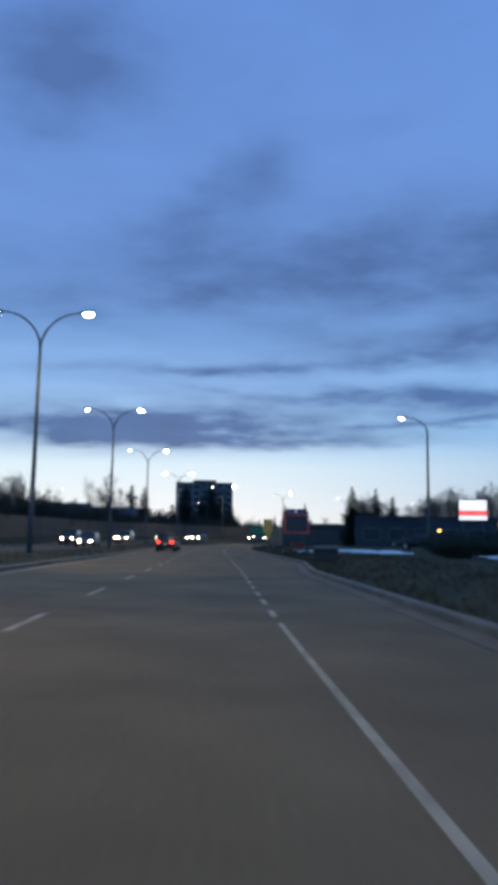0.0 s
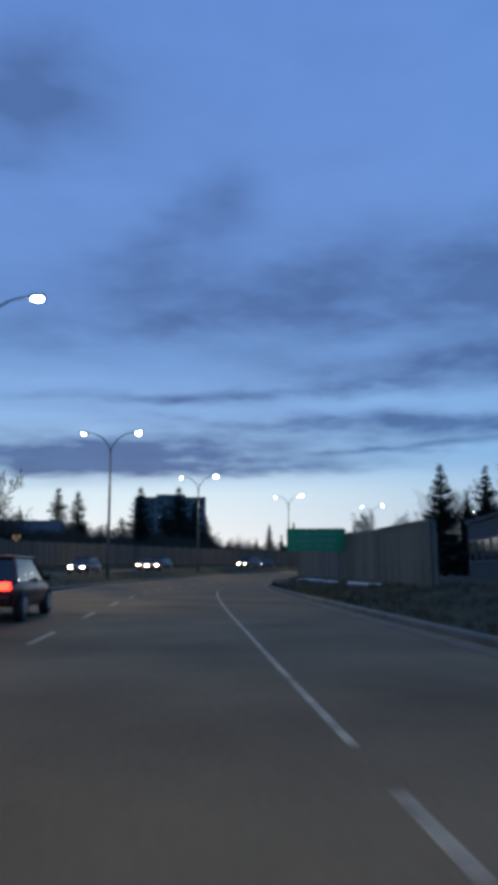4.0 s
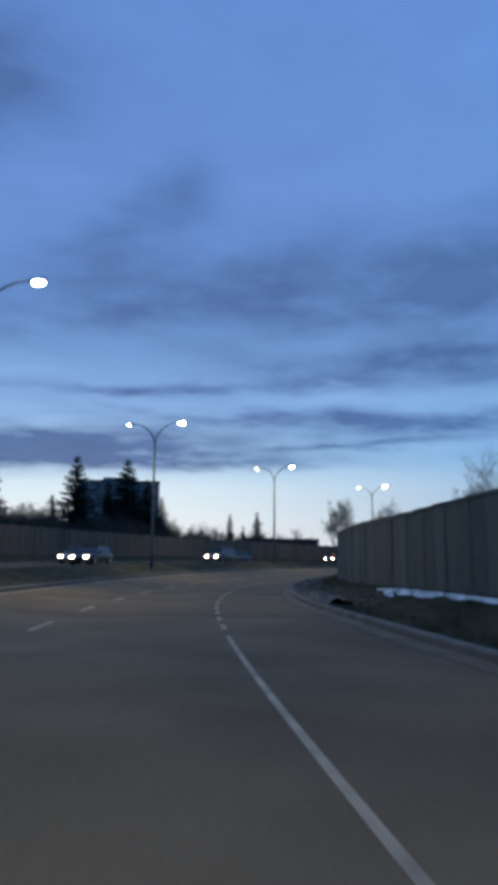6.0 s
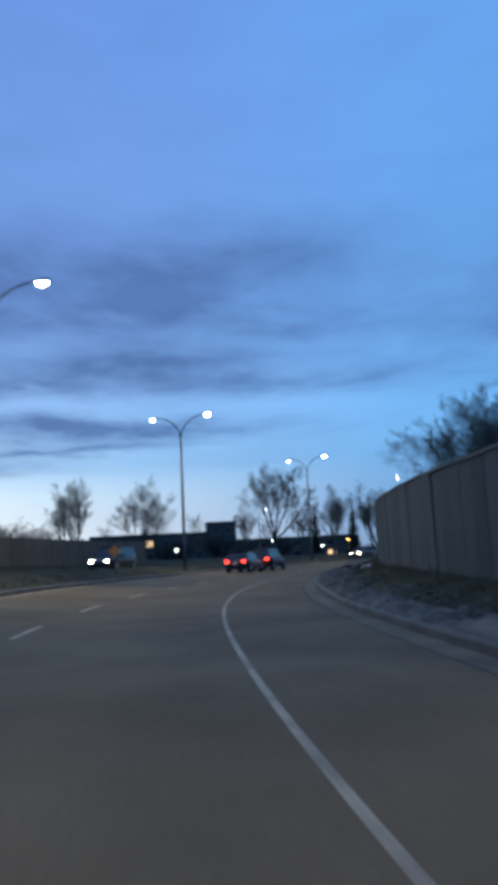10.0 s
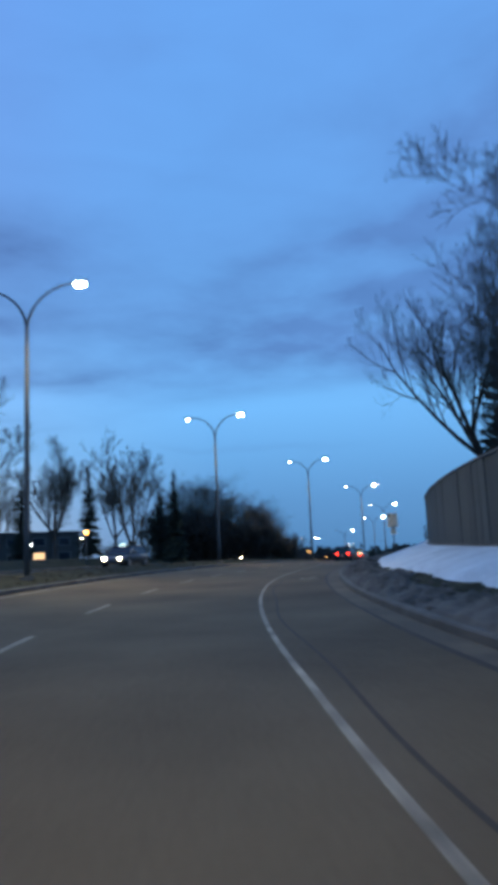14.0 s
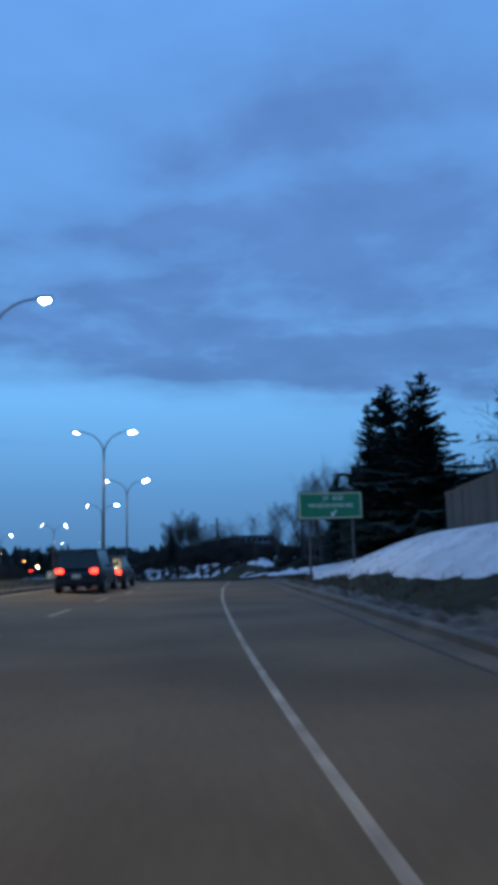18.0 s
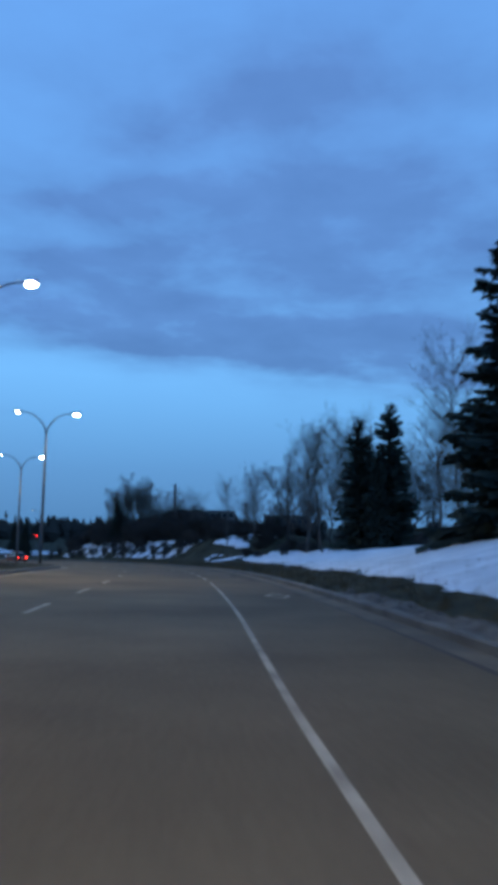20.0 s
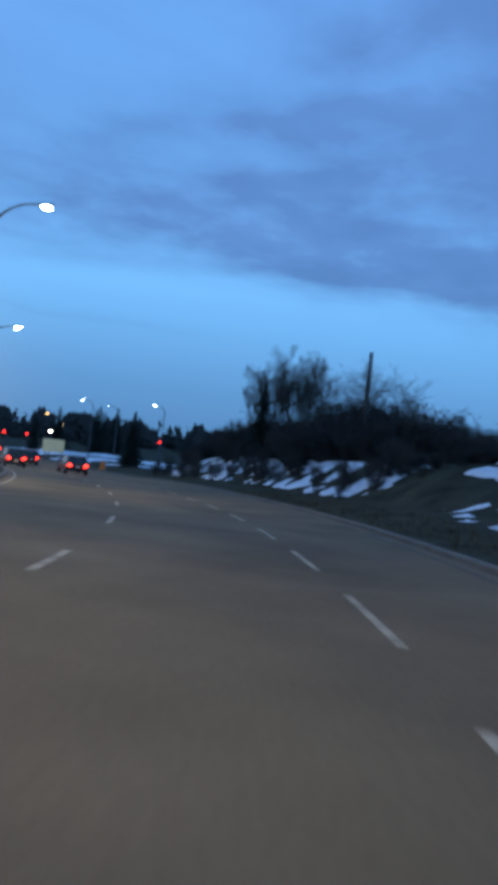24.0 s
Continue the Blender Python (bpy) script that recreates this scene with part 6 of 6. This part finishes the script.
def grit_bin(s, d):
    root = empty("grit_bin", Matrix.Translation(spot(s, d)) @ pose(0, 0, 0, 0, 0, turn_at(s) - 12))
    tagged(root, "low dark plastic grit bin with a sloping lid on the verge", "grit bin")
    part("body", box(1.2, 0.7, 0.55, (0, 0, 0.14), 0.05), M_BINBODY, root)
    lid = part("lid", box(1.28, 0.8, 0.12, (0, 0, 0), 0.04), M_BINBODY, root, m=pose(0, 0, 0.70, 7, 0, 0))
    part("lid_handle", box(0.3, 0.05, 0.05, (0, -0.41, 0.02), 0.01), M_DARKSTEEL, lid)
    for x in (-0.45, 0.45):
        part("foot", box(0.16, 0.6, 0.16, (x, 0, 0.0), 0.02), M_DARKSTEEL, root)


M_BINBODY = material("dark_bin_plastic", (0.020, 0.022, 0.026), 0.6, vary=0.3, scale=3, bump=0.1)
grit_bin(37.3, 5.75)


def lit_sign(x, y, turn):
    root = empty("shop_sign", Matrix.Translation(on_ground(x, y)) @ pose(0, 0, 0, 0, 0, turn))
    tagged(root, "glowing white and red shop sign on two posts", "shop sign")
    part("cabinet", box(2.9, 0.35, 2.2, (0, 0, 2.9), 0.05), M_DARKSTEEL, root)
    part("face", box(2.7, 0.04, 1.05, (0, -0.19, 3.95)), M_SIGNLIT, root, "glowing white face")
    part("face", box(2.7, 0.04, 0.45, (0, -0.19, 3.45)), M_SIGNRED, root, "glowing red band")
    part("face", box(2.7, 0.04, 0.42, (0, -0.19, 2.98)), M_SIGNLIT, root, "glowing white face")
    for px in (-1.0, 1.0):
        part("post", box(0.2, 0.2, 3.2, (px, 0, -0.2), 0.01), M_STEEL, root)


lit_sign(22.3, 76.8, -15)


def traffic_barrel(x, y):
    root = empty("traffic_barrel", Matrix.Translation(on_ground(x, y)))
    tagged(root, "orange traffic barrel with pale bands", "traffic barrel", "traffic barrels")
    V, F = tube([(0, 0, 0), (0, 0, 0.06), (0, 0, 0.07), (0, 0, 1.0)], [0.36, 0.36, 0.28, 0.2], 14)
    put("body", mesh_of("body", V, F, M_ORANGE), root)
    for z in (0.35, 0.68):
        V, F = tube([(0, 0, z), (0, 0, z + 0.12)], [0.28 - 0.086 * z, 0.268 - 0.086 * z], 14)
        put("band", mesh_of("band", V, F, M_SIGNWHITE), root)


def orange_sign(s, d):
    root = empty("construction_sign", Matrix.Translation(spot(s, d)) @ pose(0, 0, 0, 0, 0, turn_at(s) + 12) @ Matrix.Diagonal((0.75, 0.75, 0.75, 1)))
    tagged(root, "orange diamond construction sign on a low stand", "road sign")
    part("panel", box(0.75, 0.02, 0.75, (0, 0, -0.37)), M_ORANGE, root, m=pose(0, 0, 1.45, 0, 45, 0))
    part("stand", box(0.06, 0.06, 1.4, (0, 0.04, 0)), M_DARKSTEEL, root)
    part("foot", box(0.9, 0.5, 0.05, (0, 0.04, 0)), M_DARKSTEEL, root)


orange_sign(191.4, -10.0)
pb = on_ground(224.0, 300.0)
traffic_barrel(pb.x, pb.y)


def pale_board(x, y, turn):
    root = empty("notice_board", Matrix.Translation(on_ground(x, y)) @ pose(0, 0, 0, 0, 0, turn))
    tagged(root, "pale yellow rectangular notice board on posts", "notice board")
    part("panel", box(2.6, 0.08, 1.6, (0, 0, 1.5), 0.02), M_PALEBOARD, root)
    for px in (-1.0, 1.0):
        part("post", box(0.12, 0.12, 2.9, (px, 0.08, -0.1), 0.01), M_POST, root)


M_PALEBOARD = material("pale_yellow_board", (0.72, 0.66, 0.40), 0.7, vary=0.12, scale=1.0, bump=0.0)
pale_board(226.0, 309.3, -50)


def stub_pole(x, y, top, label="bare wooden utility pole rising out of the brush"):
    g = on_ground(x, y, -0.4)
    ob = tube_part("utility_pole", [(g.x, g.y, g.z), (g.x + 0.05, g.y, (g.z + top) / 2), (g.x + 0.25, g.y + 0.1, top)], [0.2, 0.17, 0.14], M_BARK, None, 10)
    tagged(ob, label, "utility pole")


stub_pole(206.0, 263.6, 7.6)
for x, y, top in ((90.6, 255.3, 7.0), (92.0, 253.9, 7.8)):
    stub_pole(x, y, top, "slim dark pole standing beside the bare thicket")


def traffic_signal(x, y, turn):
    root = empty("traffic_signal", Matrix.Translation(on_ground(x, y)) @ pose(0, 0, 0, 0, 0, turn))
    tagged(root, "traffic signal showing red on a steel pole", "traffic light", "traffic signals")
    tube_part("pole", [(0, 0, 0), (0, 0, 3.4)], [0.09, 0.07], M_STEEL, root)
    h = part("housing", box(0.36, 0.3, 1.05, (0, -0.15, 2.6), 0.03), M_BLACK, root)
    for i, mt in enumerate((M_BLACK, M_BLACK, M_TRAFFIC)):
        V, F = tube([(0, -0.29, 2.78 + 0.33 * i), (0, -0.33, 2.78 + 0.33 * i)], [0.14, 0.13], 12)
        put("signal_lens", mesh_of("signal_lens", V, F, mt), h, None, "glowing red lens" if i == 2 else "")


for x, y in ((218.5, 310.5), (250.0, 309.0), (229.5, 317.0)):
    traffic_signal(x, y, -50)


# ---- small glints of far lamps ----
def far_lamp(x, y, z, mat, label):
    g = on_ground(x, y)
    root = empty("yard_lamp", Matrix.Translation(g))
    tagged(root, label, "lamp", "distant yard lamps")
    tube_part("pole", [(0, 0, 0), (0, 0, z - g.z)], [0.07, 0.05], M_STEEL, root, 6)
    bm = bmesh.new()
    bmesh.ops.create_uvsphere(bm, u_segments=8, v_segments=6, radius=0.15)
    bmesh.ops.translate(bm, vec=(0, 0, z - g.z), verts=bm.verts)
    part("bulb", bm, mat, root, "glowing bulb")


for x, y, z, mt in ((52, 262, 8.0, M_HEAD), (58, 280, 4.5, M_COOL), (74, 270, 5.5, M_COOL), (80, 262, 4.0, M_COOL), (84, 258, 4.4, M_HEAD), (68, 300, 5.0, M_AMBER), (70, 240, 4.2, M_AMBER),
                    (88, 256, 3.4, M_COOL), (94, 262, 3.6, M_COOL), (30, 92, 3.6, M_AMBER), (24, 98, 2.8, M_AMBER), (40, 98, 4.2, M_AMBER), (292, 368, 2.0, M_AMBER), (240, 322, -1.5, M_HEAD), (270, 345, -0.5, M_AMBER)):
    far_lamp(x, y, z, mt, "small distant yard lamp, lit")


# ============ cars ============
def car(paint, suv=False, head=True, tail=True):
    """A road car, nose towards +y, standing on the origin."""
    root = empty("car")
    L, W, H = (4.6, 1.84, 1.68) if suv else (4.5, 1.80, 1.45)
    sill, belt = 0.28, (0.98 if suv else 0.88)
    # lower body, lofted along the length
    stations = [(-L / 2, 0.62, 0.45, 0.80), (-L / 2 + 0.12, 0.90, 0.34, belt - 0.03), (-L * 0.28, 1.0, sill, belt + 0.02), (0, 1.0, sill, belt), (L * 0.22, 1.0, sill, belt - 0.02), (L * 0.36, 0.97, sill, belt - 0.12), (L / 2 - 0.1, 0.88, 0.34, belt - 0.24), (L / 2, 0.66, 0.44, belt - 0.36)]
    V, F = [], []
    for y, k, lo, hi in stations:
        w = W / 2 * k
        mid = (lo + hi) / 2
        for x, z in ((-w * 0.92, lo), (w * 0.92, lo), (w, mid), (w * 0.93, hi), (-w * 0.93, hi), (-w, mid)):
            V.append((x, y, z))
    n = 6
    for i in range(len(stations) - 1):
        for k in range(n):
            F.append((i * n + k, i * n + (k + 1) % n, (i + 1) * n + (k + 1) % n, (i + 1) * n + k))
    F += [tuple(range(n))[::-1], tuple((len(stations) - 1) * n + k for k in range(n))]
    me = mesh_of("body", V, F, paint, True)
    body = put("body", me, root)
    bv = body.modifiers.new("soft_edges", "BEVEL")
    bv.width, bv.segments, bv.limit_method = 0.05, 2, "ANGLE"
    # cabin glass and roof
    r0, r1 = (-L * 0.47, L * 0.10) if suv else (-L * 0.36, L * 0.08)
    b0, b1 = (-L * 0.49, L * 0.24) if suv else (-L * 0.44, L * 0.24)
    w0, w1 = W / 2 * 0.92, W / 2 * 0.74
    V = [(-w0, b0, belt), (w0, b0, belt), (w0, b1, belt - 0.02), (-w0, b1, belt - 0.02), (-w1, r0, H - 0.05), (w1, r0, H - 0.05), (w1, r1, H - 0.05), (-w1, r1, H - 0.05)]
    for nm, q in (("rear_window", (0, 1, 5, 4)), ("side_window", (1, 2, 6, 5)), ("windshield", (2, 3, 7, 6)), ("side_window", (3, 0, 4, 7))):
        c = sum((Vector(V[i]) for i in q), Vector()) / 4
        inner = [Vector(V[i]) * 0.96 + Vector((0, c.y * 0.02, (belt + H) / 2 * 0.04)) for i in q]
        put(nm, mesh_of(nm, [V[i] for i in q] + inner, [(0, 1, 2, 3), (7, 6, 5, 4), (0, 4, 5, 1), (1, 5, 6, 2), (2, 6, 7, 3), (3, 7, 4, 0)], M_GLASS), root, None, "dark tinted glass")
    part("roof", box(w1 * 2 + 0.05, r1 - r0 + 0.1, 0.07, (0, (r0 + r1) / 2, H - 0.06), 0.03), paint, root)
    for sx in (-1, 1):
        for y0, y1, z in ((b0, r0, 0), (b1, r1, 0)):
            V, F = tube([(sx * w0, y0, belt), (sx * w1, y1, H - 0.04)], [0.045, 0.04], 6)
            put("pillar", mesh_of("pillar", V, F, paint), root)
        put("mirror", mesh_of("mirror", *tube([(sx * (W / 2 - 0.02), L * 0.14, belt + 0.06), (sx * (W / 2 + 0.17), L * 0.13, belt + 0.08)], [0.07, 0.09], 8), paint), root)
        for y in (-L * 0.31, L * 0.31):
            x0, x1 = sx * (W / 2 - 0.2), sx * (W / 2 + 0.01)
            w = put("wheel", mesh_of("wheel", *tube([(x0, y, 0.33), (x1, y, 0.33)], [0.33, 0.33], 18), M_RUBBER), root)
            put("rim", mesh_of("rim", *tube([(x1 - sx * 0.03, y, 0.33), (x1 + sx * 0.012, y, 0.33)], [0.22, 0.2], 12), M_RIM), w)
        part("headlight", box(0.25, 0.12, 0.13, (sx * (W / 2 - 0.36), L / 2 - 0.07, belt - 0.36), 0.03), M_HEAD if head else M_LENSOFF, root, "glowing headlight" if head else "")
        part("tail_light", box(0.26, 0.10, 0.17, (sx * (W / 2 - 0.28), -L / 2 + 0.03, belt - 0.18), 0.03), M_TAIL if tail else M_LENSOFF, root, "glowing red tail light" if tail else "")
    part("brake_light", box(0.3, 0.05, 0.05, (0, r0 - 0.02 if not suv else b0, H - 0.14 if not suv else H - 0.10), 0.01), M_LENSOFF, root)
    part("bumper", box(W * 0.8, 0.16, 0.22, (0, -L / 2 + 0.02, 0.36), 0.05), paint, root)
    part("bumper", box(W * 0.8, 0.16, 0.22, (0, L / 2 - 0.04, 0.32), 0.05), paint, root)
    part("number_plate", box(0.31, 0.02, 0.15, (0, -L / 2 - 0.07, 0.62)), M_SIGNWHITE, root)
    return root


CAR_STOCK = {}


def park_car(s, d, paint, suv, oncoming, label, xy=None, turn=None):
    key = (paint, suv, xy is None, oncoming)
    p = spot(s, d, 0.0) if xy is None else on_ground(*xy)
    m = Matrix.Translation(p) @ pose(0, 0, 0, 0, 0, (turn_at(s) if turn is None else turn) + (180 if oncoming else 0))
    if key not in CAR_STOCK:
        CAR_STOCK[key] = car(PAINTS[paint], suv, xy is None and oncoming, xy is None and not oncoming)
        CAR_STOCK[key].matrix_basis = m
        ob = CAR_STOCK[key]
    else:
        ob = copy_thing(CAR_STOCK[key], m)
    tagged(ob, label, "car", "cars on the road")


ON = "%s with headlights on, on the oncoming carriageway"
for s, d, k, suv, nm in ((74, -12.2, 0, False, "silver saloon car"), (84, -16.0, 1, True, "black sport utility car"), (98, -12.2, 3, True, "white sport utility car"), (113, -16.0, 0, False, "silver saloon car"),
                         (124, -12.3, 4, False, "dark blue saloon car"), (143, -12.3, 1, False, "black saloon car"), (148, -16.0, 3, False, "white saloon car"), (168, -12.3, 0, True, "silver sport utility car"),
                         (178, -16.0, 4, False, "dark blue saloon car"), (196, -12.3, 1, True, "black sport utility car"), (248, -12.3, 0, False, "silver saloon car"), (283, -16.0, 3, False, "white saloon car"), (420, -15.5, 0, False, "silver saloon car")):
    park_car(s, d, k, suv, True, ON % nm)
AW = "%s seen from behind, tail lights glowing red"
for s, d, k, suv, nm in ((74, -4.5, 1, True, "black sport utility car"), (79.5, -4.5, 2, False, "dark red saloon car"), (201.5, -4.5, 1, False, "black saloon car"), (207, -4.4, 2, True, "dark red sport utility car"),
                         (286, -4.5, 1, True, "black sport utility car"), (291.5, -4.4, 2, False, "dark red saloon car"), (425, 0.6, 1, True, "black sport utility car"), (407, -4.4, 1, True, "black sport utility car"), (398, -0.9, 2, False, "dark red saloon car"), (446, -4.2, 2, False, "dark red saloon car"), (452, 3.0, 2, True, "dark red sport utility car")):
    park_car(s, d, k, suv, False, AW % nm)
park_car(57.5, 10.2, 1, True, False, "black sport utility car parked on the verge by the snow", xy=(15.5, 70.0), turn=70)
for x, y, t, k in ((19, 96, 80, 1), (28, 97, 85, 4), (46, 90, 80, 1)):
    park_car(0, 0, k, False, False, "saloon car parked beside the low building", xy=(x, y), turn=t)
